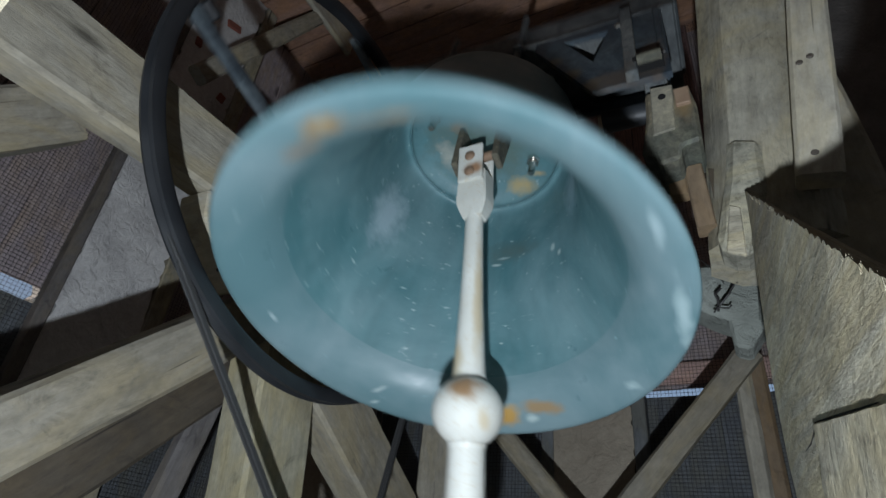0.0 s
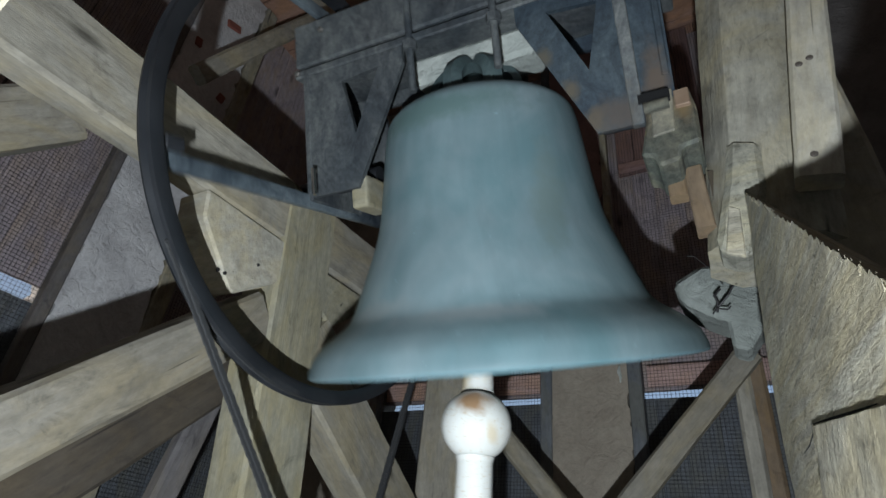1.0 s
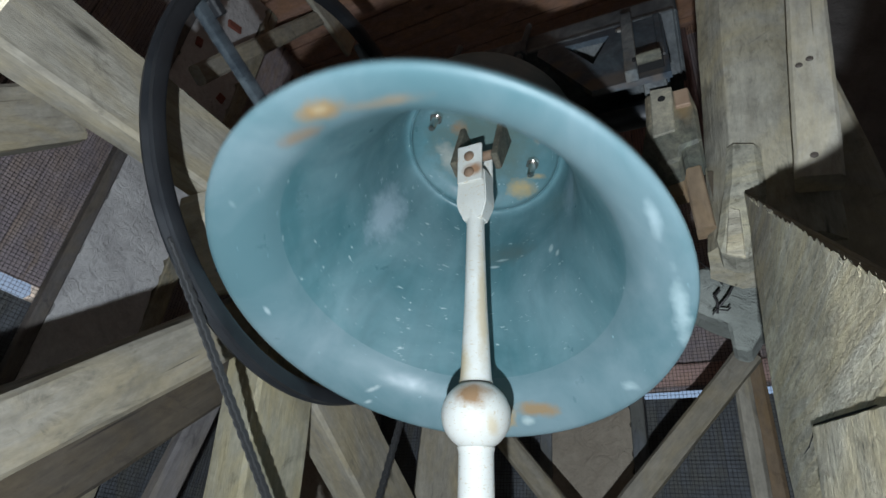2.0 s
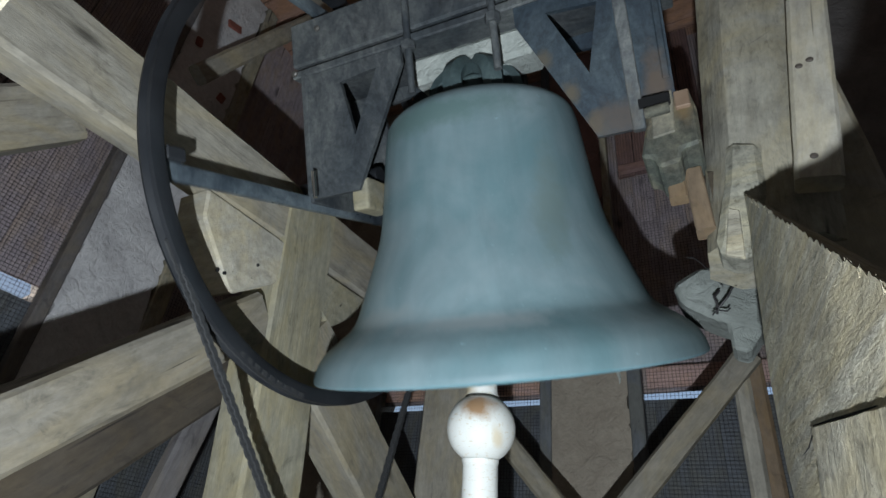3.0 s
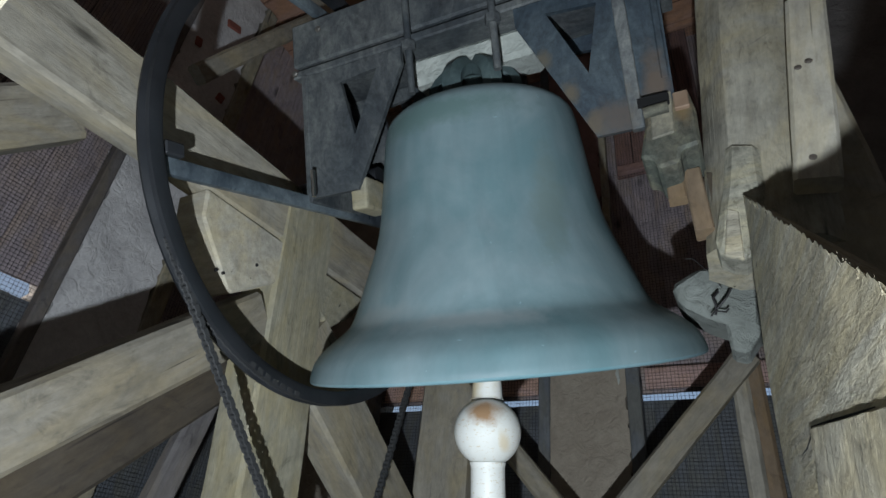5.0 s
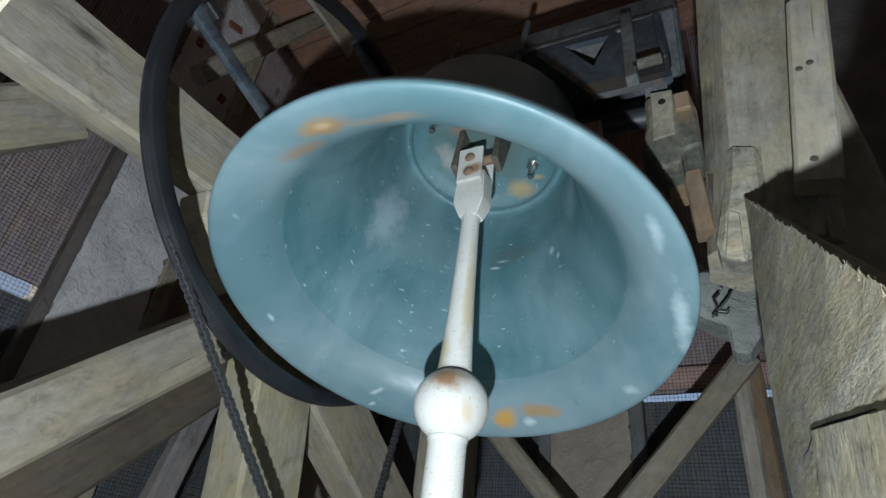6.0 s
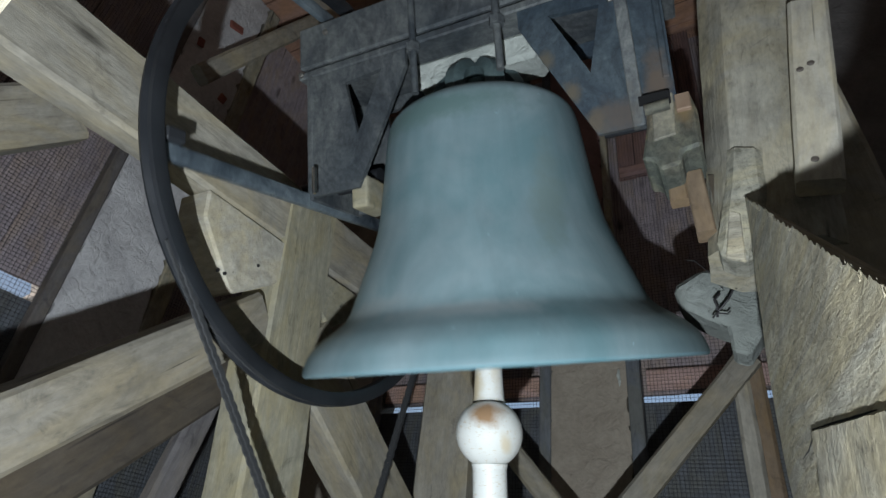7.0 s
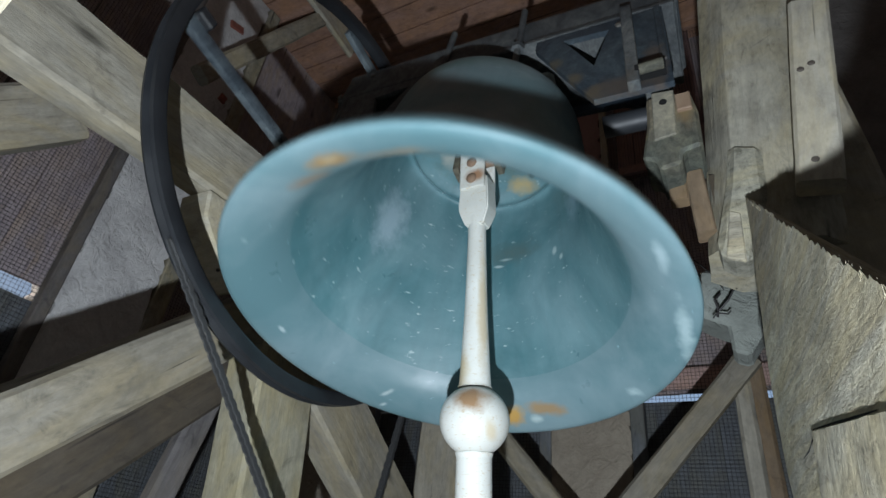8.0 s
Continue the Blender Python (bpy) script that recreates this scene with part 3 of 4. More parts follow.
# the sloping brace beside the camera: its side faces the bell, its top end is a rough saw cut
def near_brace():
    thing = empty("sawn_brace", None, "thick rough-sawn grey timber brace with splintered upper edge", "brace", FRAME)
    rnd = random.Random(9)
    y0, y1, n = -0.04, -0.80, 150

    def side_x(y, z):
        return 0.533 + 0.075 * (y0 - y) - 0.07 * min(max(2.282 + (y - y0) * 0.89 - z, 0), 0.35)
    top = []
    for i in range(n + 1):
        y = y0 + (y1 - y0) * i / n
        z = 2.282 + (y - y0) * 0.89
        top.append((y, z + rnd.uniform(-0.0035, 0.0035) + 0.006 * noise.noise(Vector((y * 14, 0, 2)))))
    bm = bmesh.new()
    rows = 80
    front, back = [], []
    for j in range(rows + 1):
        s = j / rows
        fr, bk = [], []
        for y, z in top:
            zz = z * (1 - s)
            x = side_x(y, zz)
            q = Vector((y * 9, zz * 9, 1.0))
            x += noise.noise(q) * 0.0025 + noise.noise(Vector((y * 60, zz * 30, 3))) * 0.0003
            fr.append(bm.verts.new((x, y, zz)))
            bk.append(bm.verts.new((x + 0.17, y, zz - 0.20 * (1 - s))))
        front.append(fr)
        back.append(bk)
    for g in (front, back):
        for a, b in zip(g, g[1:]):
            for i in range(n):
                bm.faces.new((a[i], a[i + 1], b[i + 1], b[i]))
    for i in range(n):
        for k in (0, rows):
            bm.faces.new((front[k][i], front[k][i + 1], back[k][i + 1], back[k][i]))
    for k in range(rows):
        for i in (0, n):
            bm.faces.new((front[k][i], front[k + 1][i], back[k + 1][i], back[k][i]))
    part("timber", bm, WOOD_SAWN, thing, smooth=50)
    # splinters along the saw cut
    bm = bmesh.new()
    for i in range(150):
        y = rnd.uniform(y0, y1)
        z = 2.279 + (y - y0) * 0.89
        x = side_x(y, z) + rnd.uniform(-0.001, 0.004)
        ln = rnd.uniform(0.0005, 0.004)
        p = Vector((x, y, z - 0.006))
        d = Vector((rnd.uniform(-0.3, 0.1), rnd.uniform(-0.5, 0.5), 1)).normalized() * (ln + 0.006)
        s = Vector((0, rnd.uniform(0.0008, 0.002), 0))
        a, b, c, e = bm.verts.new(p - s), bm.verts.new(p + s), bm.verts.new(p + Vector((0.002, 0, 0))), bm.verts.new(p + d)
        for f in ((a, b, e), (b, c, e), (c, a, e)):
            bm.faces.new(f)
    tagged(part("splinter_fringe", bm, WOOD_SAWN, thing, "pale splinters along the saw cut"), kind="stuff")
    # cracks: thin black strips on the face, their inner shade given by colour
    for pts, h in (([(-0.2569, 1.8294), (-0.3249, 1.8161), (-0.3881, 1.8035), (-0.458, 1.7902)], 0.0011), ([(-0.2593, 1.8288), (-0.2466, 1.8206), (-0.2267, 1.8149), (-0.1936, 1.814)], 0.0009)):
        bm = bmesh.new()
        ring = []
        for k, (y, z) in enumerate(pts):
            x = side_x(y, z) - 0.0012
            e = h * (0.35 if k in (0, len(pts) - 1) else 1.0)
            ring.append([bm.verts.new(p) for p in ((x, y, z + e), (x, y, z - e), (x + 0.012, y, z - e), (x + 0.012, y, z + e))])
        for p, q in zip(ring, ring[1:]):
            for m in range(4):
                bm.faces.new((p[m], p[(m + 1) % 4], q[(m + 1) % 4], q[m]))
        part("crack", bm, VOID, thing, "black strip standing for an open crack")
    # a let-in block below the open joint, standing a little proud, with a ragged upper corner
    bm = bmesh.new()
    cols = []
    for i in range(61):
        y = -0.262 - 0.53 * i / 60
        top_z = 1.8255 - 0.196 * (-0.262 - y) + 0.0012 * noise.noise(Vector((y * 40, 3, 1)))
        col = []
        for j in range(41):
            z = top_z - 0.75 * j / 40
            yy = y + (0.006 * noise.noise(Vector((z * 55, 1, 5))) if i == 0 else 0)
            x = side_x(yy, z) - 0.0035 - 0.0008 * noise.noise(Vector((yy * 140, z * 6, 2)))
            col.append((bm.verts.new((x, yy, z)), bm.verts.new((x + 0.012, yy, z))))
        cols.append(col)
    for a, b in zip(cols, cols[1:]):
        for j in range(40):
            bm.faces.new((a[j][0], b[j][0], b[j + 1][0], a[j + 1][0]))
        bm.faces.new((a[0][0], a[0][1], b[0][1], b[0][0]))
    for j in range(40):
        a = cols[0]
        bm.faces.new((a[j][0], a[j + 1][0], a[j + 1][1], a[j][1]))
    part("let_in_block", bm, WOOD_BLOCK, thing, "paler let-in block with upright grain", smooth=40)
    return thing


near_brace()

plank = empty("bolted_plank", along((0.640, -0.045, 2.272), (0.712, -0.045, 2.72), (1, 0, 0)), "pale plank bolted to the frame post, with dark bolt holes", "plank", FRAME)
part("plank", timber_mesh(0.44, 0.045, 0.068, 0.0015, 0.006, 77), WOOD_PALE, plank, smooth=40)
for u, v in ((0.042, -0.006), (0.262, -0.002), (0.250, -0.019)):
    part("bolt_head", lathe([(0, 0.002), (0.004, 0.002), (0.006, 0.0), (0.007, -0.004), (0, -0.004)], 16), BOLT_DULL, plank, "dull brown bolt head", at=pose(u, 0.0235, v, -90))
timber("rear_brace", (0.669, 0.065, 2.560), (0.817, 0.065, 0.000), 0.13, 0.08, WOOD, "oak brace leaning behind the frame post", "brace", FRAME, (0, 1, 0))
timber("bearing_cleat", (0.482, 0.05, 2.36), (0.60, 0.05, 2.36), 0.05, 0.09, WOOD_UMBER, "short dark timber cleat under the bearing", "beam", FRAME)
timber("packing_piece", (0.462, 0.03, 2.26), (0.456, 0.03, 2.404), 0.034, 0.04, WOOD_ORANGE, "small orange wooden packing piece under the bearing", "packing", FRAME, (0, 1, 0), 0.001, 0.003)
def bearing():
    b = empty("bearing_block", None, "mottled grey-green iron bearing with rust, on timber packing", "bearing")
    part("housing", prism([(0.372, 2.405), (0.395, 2.398), (0.402, 2.372), (0.441, 2.378), (0.446, 2.406), (0.482, 2.412), (0.484, 2.50), (0.474, 2.560), (0.392, 2.566), (0.388, 2.49)], "y", -0.055, 0.06, 0.006), BEARING, b, smooth=30)
    part("side_plate", prism([(0.398, 2.44), (0.440, 2.446), (0.446, 2.563), (0.404, 2.568)], "y", -0.0625, -0.0555, 0.002), BEARING_PALE, b, "pale olive side plate")
    part("oil_hole", lathe([(0, 0.0015), (0.007, 0.001), (0.008, -0.001), (0, -0.001)], 14), VOID, b, "black disc standing for a shaded oil hole", at=pose(0.424, -0.063, 2.535, 90))
    part("rust_pad", box(0.028, 0.012, 0.044, (0.461, -0.058, 2.525), 0.002), RUSTY, b, "brown rusty pad")
    return b


bearing()
timber("packing_piece", (0.424, 0.03, 2.345), (0.424, 0.03, 2.404), 0.034, 0.03, WOOD_ORANGE, "small brown wooden packing piece under the bearing", "packing", FRAME, (0, 1, 0), 0.001, 0.003)
timber("thin_post", (0.452, 0.95, 0.0), (0.475, 0.95, 2.36), 0.05, 0.042, WOOD, "thin upright post behind the bell", "post", FRAME, (0, 1, 0))
timber("thin_post", (0.50, 1.0, 0.0), (0.515, 1.0, 2.36), 0.05, 0.07, WOOD_ORANGE, "thin orange-brown upright post behind the bell", "post", FRAME, (0, 1, 0))
# foot of the frame post, with a pale slip let in
foot = tagged(part("post_foot", prism([(0.523, 2.430), (0.578, 2.411), (0.570, 2.30), (0.53, 2.17), (0.485, 2.18), (0.472, 2.205), (0.505, 2.33)], "y", -0.022, 0.06, 0.013), WOOD_FOOT), "mossy rough foot scarfed to the frame post", "post", FRAME)
part("slip", prism([(0.503, 2.272), (0.520, 2.262), (0.514, 2.166), (0.485, 2.178)], "y", -0.026, -0.016, 0.002), WOOD_SAWN, foot, "pale yellow slip of fresh wood")
# limewashed beam end beside the bell
tagged(part("beam_end", prism([(0.371, 2.267), (0.388, 2.219), (0.443, 2.179), (0.529, 2.140), (0.552, 2.271), (0.500, 2.293), (0.434, 2.303)], "y", 0.225, 0.34, 0.012), LIME_OLD, smooth=20), "limewashed hewn beam end beside the bell", "beam", FRAME)
tagged(part("strut_end", prism([(0.467, 2.174), (0.469, 2.112), (0.498, 2.102), (0.540, 2.162)], "y", 0.235, 0.31, 0.006), LIME_OLD, smooth=20), "limewashed strut below the beam end", "beam", FRAME)
# pale timber close over the camera
timber("slanting_post", (1.92, -1.289, 4.366), (0.096, -0.925, 1.862), 0.05, 0.07, WOOD_PALE, "pale slanting timber close over the camera", "beam", "", (-0.514, -0.676, 0.532), 0.006, 0.012)
# timbers up under the ceiling
timber("tie_bar", (-1.10, -0.163, 3.16), (-1.10, 0.31, 4.12), 0.05, 0.075, WOOD, "slanting tie bar below the ceiling", "beam")
timber("roof_plank", (-1.08, 0.12, 4.08), (-1.08, 0.50, 4.06), 0.03, 0.14, WOOD_PALE, "pale plank end below the ceiling", "plank")
timber("wall_beam", (-0.95, -1.245, 1.76), (-0.95, -0.50, 2.60), 0.09, 0.15, WOOD, "oak timber butting on the frame beam", "beam", FRAME)
timber("lower_brace", (-0.85, 0.14, 2.18), (-0.85, -0.307, 0.0), 0.05, 0.075, WOOD_DARK, "dark lower brace behind the frame", "brace", FRAME, (0, 1, 0))


AXLE = pose(-0.013, 0.0235, 2.601, 0, 0, 2.47)      # the axle lies a little askew in the frame
HINGE_X, HINGE_Y = 0.007, -0.02


# ---- the bell with its yoke and wheel, turning together on the axle ----
def build_bell():
    b = empty("swinging_bell", AXLE.copy(), "blue-green painted bell hung from a cranked steel yoke with chain wheel", "bell")
    outer = smooth_profile([(0.45, -0.522), (0.4475, -0.508), (0.436, -0.481), (0.413, -0.456), (0.386, -0.436), (0.3645, -0.420), (0.354, -0.4095), (0.3455, -0.396), (0.3385, -0.380), (0.329, -0.355), (0.314, -0.315), (0.297, -0.27),
                            (0.274, -0.2), (0.258, -0.1), (0.246, 0.0), (0.240, 0.040), (0.230, 0.071), (0.200, 0.094), (0.15, 0.103), (0.0, 0.108)])
    shell = part("shell", lathe(outer, 128), BELL, b, "blue-green painted outside of the bell", smooth=60)
    lip = smooth_profile([(0.45, -0.522), (0.4465, -0.5275), (0.433, -0.5275), (0.402, -0.513), (0.372, -0.490), (0.352, -0.466), (0.339, -0.444)])
    part("lip", lathe(lip, 128), BELL_LIP, b, "worn blue-green lip of the bell with rust stains", smooth=60)
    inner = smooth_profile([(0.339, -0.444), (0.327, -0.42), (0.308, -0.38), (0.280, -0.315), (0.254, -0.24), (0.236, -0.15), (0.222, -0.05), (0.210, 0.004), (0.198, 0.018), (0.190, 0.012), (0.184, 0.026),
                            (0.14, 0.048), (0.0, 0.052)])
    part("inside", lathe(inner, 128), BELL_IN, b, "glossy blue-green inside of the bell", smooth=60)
    # crown: stub and six loops
    part("crown", lathe(smooth_profile([(0.10, 0.108), (0.09, 0.125), (0.062, 0.135), (0.055, 0.16), (0.05, 0.19), (0, 0.195)], 3), 32), CROWN, b, smooth=50)
    for k in range(6):
        a = math.radians(60 * k + 15)
        pts = []
        for i in range(9):
            u = math.pi * i / 8
            r = 0.085 + 0.035 * math.sin(u) - 0.05 * (i / 8)
            pts.append((r * math.cos(a), r * math.sin(a), 0.098 + 0.125 * (i / 8) + 0.016 * math.sin(u)))
        part("crown_loop", tube(pts, 0.027, 6), CROWN, b, smooth=35)
    for x, y in ((-0.096, -0.106), (0.104, 0.082)):
        bolt = part("crown_bolt", lathe([(0, 0.045), (0.009, 0.045), (0.009, -0.046), (0.007, -0.050), (0, -0.050)], 16), BOLT, b, "bright bolt through the crown", smooth=40, at=pose(x, y, 0.03))
        part("nut", lathe([(0, 0.0), (0.017, 0.0), (0.017, 0.014), (0, 0.014)], 6), BOLT, bolt, at=pose(0, 0, 0.0))
    # yoke: top channel, under plate, hanger rods
    part("yoke_beam", box(1.00, 0.20, 0.13, (0, 0, 0.396), 0.006), YOKE, b, "dark grey steel yoke beam", smooth=30)
    part("under_plate", box(0.98, 0.23, 0.022, (0, 0, 0.300), 0.004), YOKE, b, smooth=30)
    part("packing", box(0.34, 0.13, 0.075, (0, 0.035, 0.252), 0.012), LIME, b, "whitish packing between crown and yoke", smooth=30)
    for x in (-0.125, 0.10):
        for y in (-0.118, 0.118):
            rod = part("hanger_rod", tube([(x, y, 0.15), (x, y, 0.50)], 0.0095, 10), YOKE, b, smooth=60)
            part("nut", lathe([(0, -0.01), (0.019, -0.01), (0.019, 0.012), (0, 0.012)], 6), YOKE, rod, at=pose(x, y, 0.275))
    # cranked cheeks down to the axle
    for s, name in ((-1, YOKE), (1, YOKE_BLUE)):
        for y in (-0.115, 0.10):
            bm = bmesh.new()
            short = [[(0.46, 0.285), (0.15, 0.285), (0.15, 0.25), (0.335, 0.24), (0.46, 0.15)]]
            for poly in short if s > 0 and y > 0 else ([(0.46, 0.285), (0.335, 0.285), (0.335, 0.24), (0.30, 0.085), (0.30, -0.06), (0.46, -0.06)], [(0.335, 0.285), (0.15, 0.285), (0.15, 0.25), (0.222, 0.25), (0.335, 0.24)],
                         [(0.222, 0.25), (0.15, 0.25), (0.15, 0.24), (0.30, -0.06), (0.30, 0.085)]):
                join(bm, prism([(s * u, w) for u, w in poly], "y", y, y + 0.014, 0))
            part("gusset", bm, name, b, "gusset plate of the yoke with a triangular opening")
        part("cheek", box(0.016, 0.24, 0.26, (s * 0.448, 0, 0.16), 0.003) if s > 0 else box(0.016, 0.24, 0.36, (s * 0.448, 0, 0.11), 0.003), name, b, "upright cheek plate of the yoke")
        if s > 0:
            part("edge_bar", prism([(s * 0.372, -0.07), (s * 0.398, -0.07), (s * 0.392, 0.288), (s * 0.366, 0.288)], "y", -0.142, -0.1155, 0.002), YOKE, b, "grey edge bar of the yoke")
        part("axle_block", box(0.048, 0.11, 0.085 if s < 0 else 0.055, (s * 0.306 if s < 0 else 0.425, -0.05, -0.068 if s < 0 else 0.0), 0.008, 2), WOOD_MOSS if s < 0 else YOKE, b, "worn block at the axle")
    for x0, x1 in ((-0.66, -0.30), (0.30, 0.49)):
        part("axle_stub", tube([(x0, 0, 0), (x1, 0, 0)], 0.026, 20), STEEL, b, "black steel axle", smooth=60)
    for x, y, z in ((-0.405, -0.101, 0.421), (-0.478, -0.116, 0.302), (0.36, -0.116, 0.245)):
        part("bolt_head", lathe([(0, 0.008), (0.006, 0.007), (0.009, 0.005), (0.009, 0.0), (0, 0.0)], 6), BOLT_WORN, b, "worn hexagon bolt head", at=pose(x, y, z, 90))
    # pale pin in its slot beside the axle
    part("axle_pin", tube([(0.398, -0.15, -0.045), (0.445, -0.15, -0.042)], 0.0115, 12), BEARING, b, "pale pin end at the axle", smooth=50)
    part("pin_slot", box(0.062, 0.03, 0.026, (0.418, -0.128, -0.020), 0.003), VOID, b, "black block standing for the shaded slot above the pin")
    # chain wheel: grooved rim and bars
    X, R = -0.435, 0.590
    square = pose(X, 0, 0, 0, 0, -2.47)
    prof = [(R - 0.020, -0.013), (R - 0.010, -0.019), (R + 0.014, -0.019), (R + 0.016, -0.011), (R + 0.004, -0.006), (R + 0.004, 0.006), (R + 0.016, 0.011), (R + 0.014, 0.019),
            (R - 0.010, 0.019), (R - 0.020, 0.013), (R - 0.020, -0.013)]
    wheel = part("wheel_rim", lathe(prof, 160), STEEL, b, "black grooved chain wheel rim", smooth=35, at=square @ pose(0, 0, 0, 0, 90, 0))
    for z in (-0.068, 0.528):
        y = math.sqrt((R - 0.015) ** 2 - z * z)
        bar = part("wheel_bar", box(0.022, 2 * y, 0.038, (-0.021, 0, z), 0.007, 2), SPOKE, b, "worn blue-black wheel bar", smooth=40, at=square)
        for e in (-1, 1):
            part("bar_clamp", box(0.036, 0.045, 0.03, (-0.012, e * (y - 0.035), z + 0.032), 0.004), STEEL, bar)
    part("wheel_bar", box(0.022, 0.038, 0.62, (-0.044, 0.06, 0.235), 0.007, 2), SPOKE, b, "worn blue-black wheel bar", smooth=40, at=square)
    for y in (-0.16,):
        part("stud", tube([(X + 0.03, y, -0.07), (X + 0.03, y, 0.0)], 0.006, 8), BOLT, b)
    return b


def build_clapper():
    c = empty("clapper", pose(0, 0, 2.5), "white-painted iron clapper with rust stains, hanging in the bell", "clapper")
    prof = smooth_profile([(0.0, -0.118), (0.022, -0.120), (0.0205, -0.15), (0.0215, -0.22), (0.0245, -0.34), (0.029, -0.440), (0.0325, -0.502), (0.035, -0.508)], 4)
    part("shaft", lathe(prof, 32), WHITE, c, smooth=50)
    mid = -0.572
    ball = [(0.0001, mid + 0.0685)] + [(0.069 * math.sin(math.pi * k / 24), mid + 0.068 * math.cos(math.pi * k / 24)) for k in range(1, 22)]
    ball += [(0.037, mid - 0.0605), (0.0345, mid - 0.070)]
    part("ball", lathe(ball, 48), WHITE, c, "white clapper ball with a rust patch on top", smooth=60)
    part("flight", lathe([(0.0345, mid - 0.068), (0.0345, mid - 0.10), (0.037, mid - 0.31), (0.030, mid - 0.33), (0, mid - 0.333)], 32), WHITE, c, smooth=50)
    # forged head: block tapering to the shaft, strapped to the hinge
    bm = bmesh.new()
    rings = []
    for w, d, z in ((0.033, 0.024, -0.025), (0.037, 0.026, -0.098), (0.036, 0.025, -0.112), (0.022, 0.019, -0.148)):
        rings.append([bm.verts.new((sx * w, sy * d, z)) for sx, sy in ((-1, -1), (1, -1), (1, 1), (-1, 1))])
    for p, q in zip(rings, rings[1:]):
        for j in range(4):
            bm.faces.new((p[j], p[(j + 1) % 4], q[(j + 1) % 4], q[j]))
    bm.faces.new(rings[0][::-1])
    bm.faces.new(rings[-1])
    bmesh.ops.bevel(bm, geom=list(bm.edges), offset=0.003, segments=2, affect="EDGES")
    head = part("head", bm, WHITE, c, smooth=40)
    for y in (-0.031, 0.031):
        strap = part("strap", box(0.062, 0.010, 0.100, (0, y, -0.010), 0.003), WHITE, c, "rust-spotted white strap")
        for z in (-0.035, 0.008):
            part("bolt_head", lathe([(0, 0.007), (0.008, 0.006), (0.0125, 0.002), (0.013, 0.0), (0, 0.0)], 14), RUSTY, strap, "rusty bolt head", smooth=50, at=pose(0, y + (0.005 if y > 0 else -0.005), z, 90 if y < 0 else -90))
    part("hinge_pin", tube([(-0.045, 0, 0.022), (0.045, 0, 0.022)], 0.012, 12), RUSTY, c, smooth=50)
    return c


bell = build_bell()
# hinge of the clapper, fixed in the bell
for x in (HINGE_X - 0.052, HINGE_X + 0.052):
    part("clapper_hanger", prism([(-0.055, 0.05), (0.015, 0.05), (0.002, -0.098), (-0.042, -0.098)], "x", x - 0.008, x + 0.008, 0.003), BEARING, bell, "dark stained clapper hanger")
clapper = build_clapper()


# ---- drive chain ----
def link_mesh(outer):
    bm = bmesh.new()
    w = 0.0085 if outer else 0.0055
    for s in (-1, 1):
        box(0.0185, 0.0022, 0.0125, (0, s * w, 0), 0.001, 1, bm)
    join(bm, tube([(-0.0055, -w, 0), (-0.0055, w, 0)], 0.005, 8))
    join(bm, tube([(0.0055, -w, 0), (0.0055, w, 0)], 0.005, 8))
    me = bpy.data.meshes.new("link")
    bm.to_mesh(me)
    bm.free()
    me.materials.append(CHAIN_STEEL)
    return me


CHAIN_X, CHAIN_R, PITCH = -0.448, 0.598, 0.0127


def chain_point(side, s):
    """Place and direction on a run: s is the way up from the motor, along the straight and then round the wheel."""
    foot = Vector((CHAIN_X, 0.31 + side * 0.03, 1.52))
    hub = Vector((CHAIN_X, 0.005, 2.601))
    d = hub - foot
    ln = math.sqrt(d.length_squared - CHAIN_R ** 2)
    base = math.atan2(d.z, d.y)
    off = math.asin(CHAIN_R / d.length)
    ang = base - side * off          # direction of the straight
    t = Vector((0, math.cos(ang), math.sin(ang)))
    if s <= ln:
        return foot + t * s, t
    p = foot + t * ln
    r = p - hub
    turn = -side * (s - ln) / CHAIN_R
    q = Matrix.Rotation(turn, 3, "X")
    return hub + q @ r, q @ t


LINK_A, LINK_B = link_mesh(True), link_mesh(False)
CHAINS = []
for side in (-1, 1):
    ch = empty("drive_chain", None, "black roller chain from the wheel down to the motor", "chain", "drive chains")
    links = []
    for i in range(118):
        ob = new("link", LINK_A if i % 2 else LINK_B)
        ob.parent = ch
        links.append((ob, -0.30 + i * PITCH))
    CHAINS.append((side, links))


def hook():
    h = empty("wire_hook", pose(0.452, 0.205, 2.175), "bent black wire hook on the limewashed beam end", "hook")
    part("hook", tube([(0, 0, 0), (0.004, -0.006, 0.02), (0.0, -0.008, 0.035), (0.012, -0.004, 0.05)], 0.0028, 6), BLACK, h)
    part("wire", tube([(0.004, -0.006, 0.01), (0.025, -0.012, 0.03), (0.038, -0.012, 0.052)], 0.0022, 6), BLACK, h)
    part("wire", tube([(-0.008, -0.01, -0.006), (0.0, -0.012, 0.004), (0.02, -0.01, 0.0), (0.026, -0.012, 0.006)], 0.002, 6), BLACK, h)
    part("wire", tube([(0.02, 0.0, 0.06), (0.0, -0.004, 0.10), (-0.025, -0.004, 0.135), (-0.04, -0.004, 0.138)], 0.0009, 6), BLACK, h)


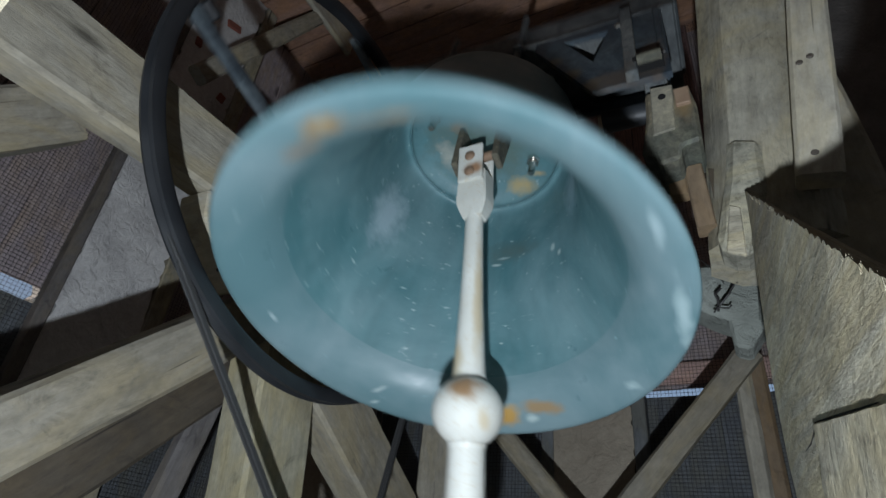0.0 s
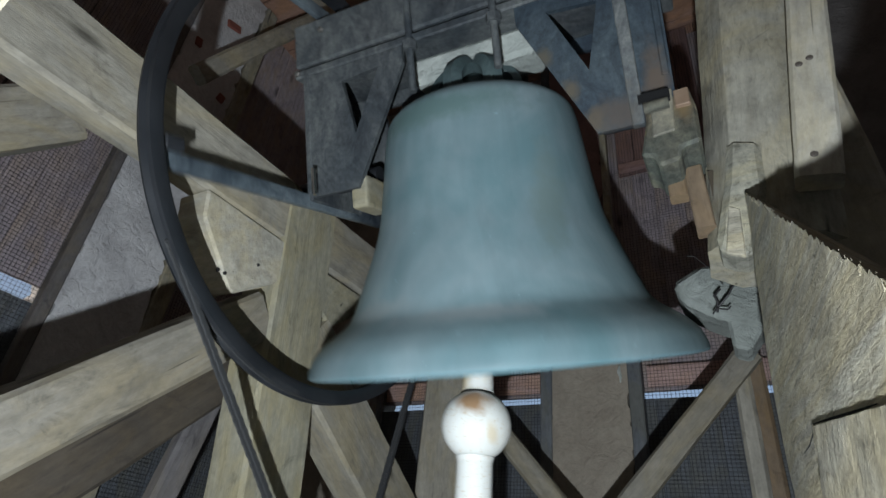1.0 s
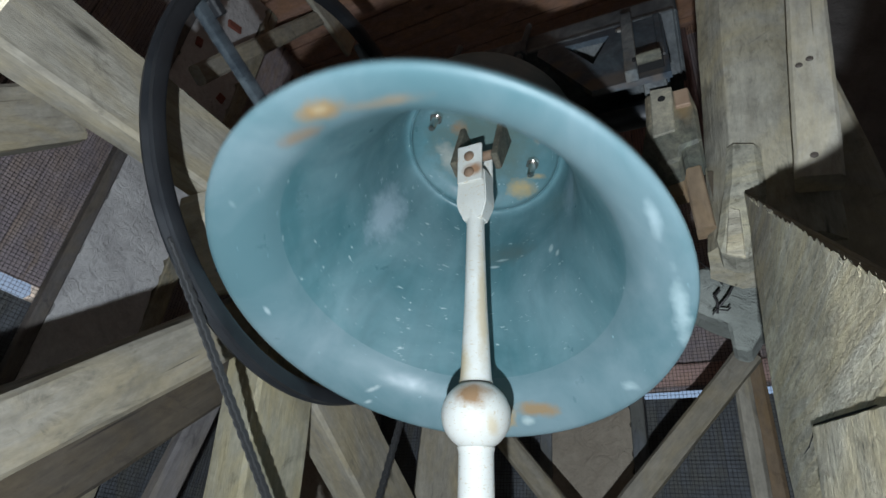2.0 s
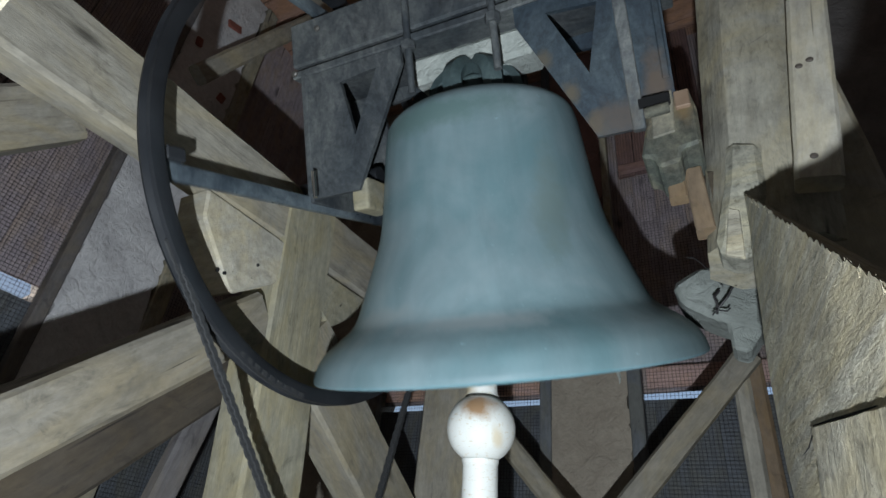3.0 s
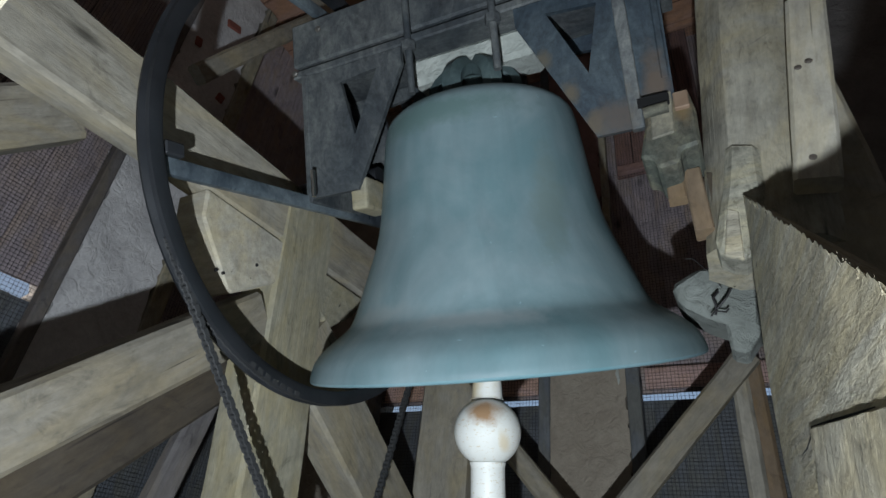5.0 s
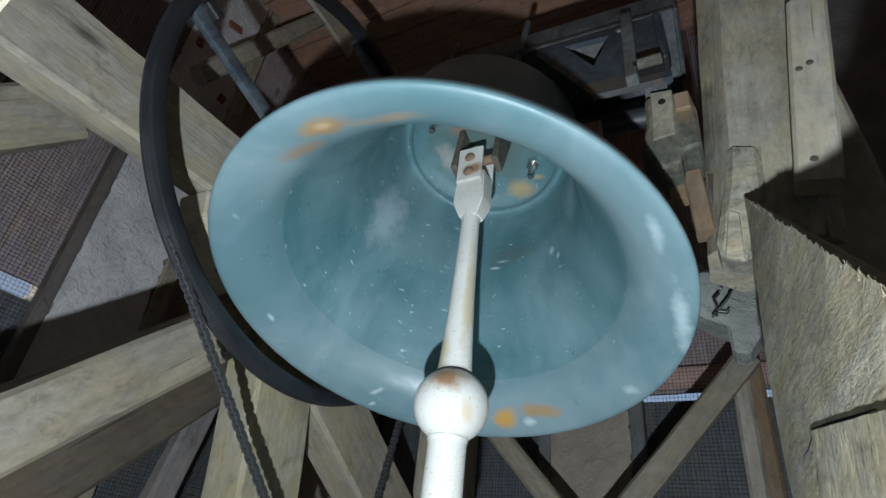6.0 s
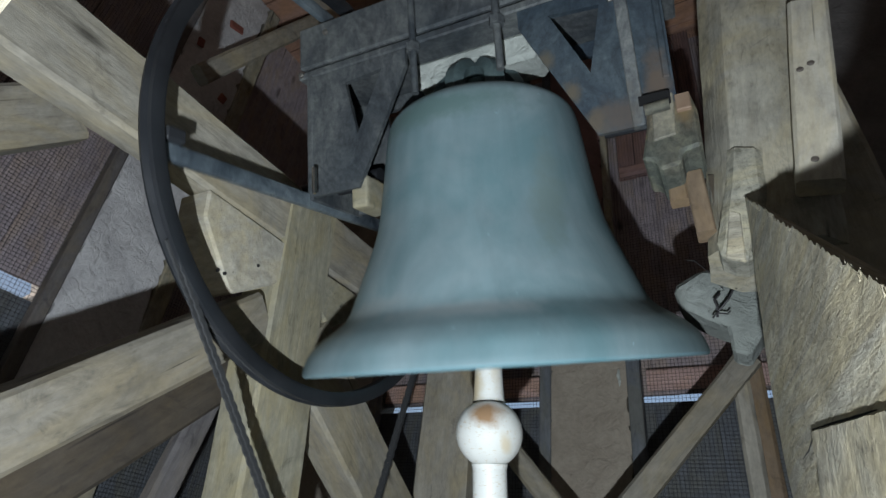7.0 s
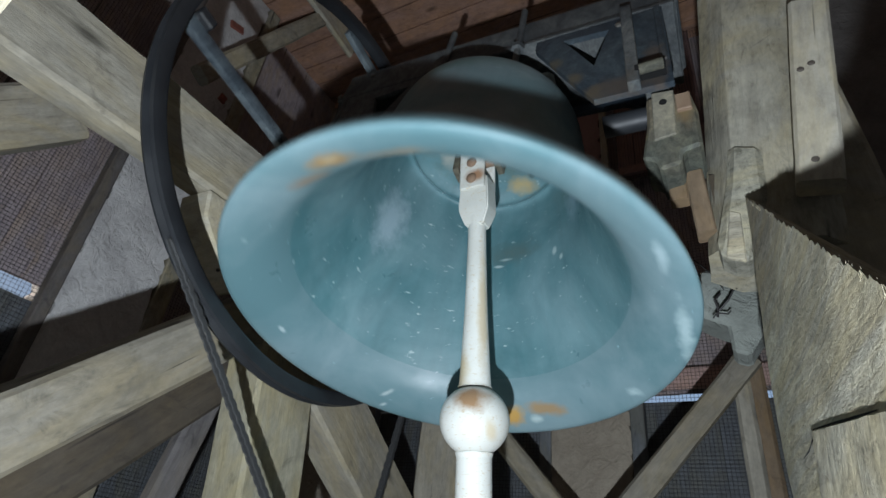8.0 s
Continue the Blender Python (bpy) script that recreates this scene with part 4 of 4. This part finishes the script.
hook()
for y, z, w, h, r in ((0.150, 4.072, 0.085, 0.045, 18), (0.02, 3.80, 0.035, 0.05, 10), (0.23, 3.62, 0.04, 0.05, -8)):
    part("brick", box(0.02, w, h, (0, 0, 0), 0.005), BRICK, wall_west, "red brick showing through the plaster", at=pose(XW + 0.014, y, z, r))
part("paint_flake", tube([(0.047, YW - 0.03, 2.475), (0.044, YW - 0.034, 2.45), (0.05, YW - 0.038, 2.425), (0.047, YW - 0.032, 2.405)], [0.003, 0.008, 0.006, 0.002], 6), LIME, wall_north, "white flake peeling from the plaster")
for ob, pts in ((bpy.data.objects["knee_brace"], ((-0.207, 2.228), (-0.186, 2.231), (-0.10, 2.30))), ):
    for y, z in pts:
        part("nail", lathe([(0, 0.002), (0.004, 0.002), (0.0045, -0.002), (0, -0.002)], 10), BLACK, ob, "dark nail head", at=pose(-0.557, y, z, 0, 90))


# ---- movement ----
# the bell's lean towards the camera in degrees, by tenths of a second from 0
LEAN = (16.7, 8.4, 0.8, -7.9, -16, -22.9, -27.6, -29.3, -28.6, -26.8, -23.2, -16.2, -7.7, 0.4, 7.8, 14.1, 18.6, 21.2, 22, 21.2, 18.9, 15.6, 10.6, 3.4, -3.4, -11.3, -18.4,
        -24, -26.6, -27, -25.6, -22, -16.8, -10.8, -2.8, 4.9, 12.6, 16.2, 18.9, 20.4, 20.3, 17.8, 14.6, 9.3, 2.2, -5.4, -11, -16, -20, -23, -24.6, -24.2, -21.6, -17.8,
        -13, -5.8, 0.6, 6.8, 12.3, 15.3, 16.8, 17, 15.9, 13.7, 10.4, 5.4, -0.8, -7, -13.6, -17.6, -21.4, -23, -22.6, -20.4, -17.2, -13, -6.2, -0.4, 5, 9, 12.2)


def swing(t):
    """The bell's lean towards the camera, in radians."""
    i = min(79, int(t * 10 + 1e-6))
    return radians(LEAN[i] + (LEAN[i + 1] - LEAN[i]) * (t * 10 - i))


def motions():
    steps = [i / 10 for i in range(81)]
    walk(bell, [(t, AXLE @ pose(0, 0, 0, -math.degrees(swing(t)))) for t in steps])
    rows = [(0.0, -4.2), (0.1, -9.6), (0.2, -12.5), (0.3, -14.0), (0.4, -15.7), (0.5, -15.8), (0.6, -13.2), (0.7, -11.4), (0.8, -8.6), (0.9, -5.0), (1.0, -2.5), (1.1, 0.3), (1.2, 0.9), (1.3, 0.6),
            (1.4, 0.0), (1.5, -1.3), (1.6, -3.8), (1.7, -5.6), (2.0, -8.9), (2.3, -7.7), (2.6, -3.3), (2.8, -2.3), (2.9, -3.5), (3.0, -4.9), (3.1, -6.4), (3.2, -8.1), (3.3, -9.4), (3.4, -10.1),
            (3.5, -10.3), (3.6, -8.5), (3.7, -6.9), (3.8, -5.1), (3.9, -2.3), (4.0, -0.2), (4.1, 1.0), (4.2, 1.1), (4.3, 0.9), (4.4, -1.7), (4.5, -3.7), (4.6, -5.7), (4.7, -7.6), (4.9, -9.1),
            (5.1, -8.7), (5.3, -6.6), (5.5, -2.6), (5.7, 1.4), (5.8, 2.1), (5.9, 2.6), (6.0, 1.9), (6.1, 0.0), (6.2, -2.5), (6.3, -6.3), (6.4, -8.9), (6.5, -11.2), (6.6, -13.2), (6.7, -13.6),
            (6.8, -12.8), (6.9, -11.6), (7.0, -10.0), (7.1, -7.3), (7.2, -5.3), (7.3, -2.7), (7.4, -1.5), (7.5, -1.1), (7.6, -1.6), (7.7, -2.6), (7.8, -4.2), (7.9, -6.1), (8.0, -7.6)]
    moves = []
    for t, a in rows:
        th = swing(t)
        hinge = AXLE @ pose(0, 0, 0, -math.degrees(th)) @ Vector((HINGE_X, HINGE_Y, -0.10))
        moves.append((t, pose(*hinge, -a)))
    walk(clapper, moves)
    for side, links in CHAINS:
        for ob, s in links:
            keys = []
            for t in steps:
                p, d = chain_point(side, s + side * CHAIN_R * (swing(t) + 0.054))
                keys.append((t, along(p, p + d, (1, 0, 0)) @ pose(0, 0, 0, 90)))
            walk(ob, keys)


motions()
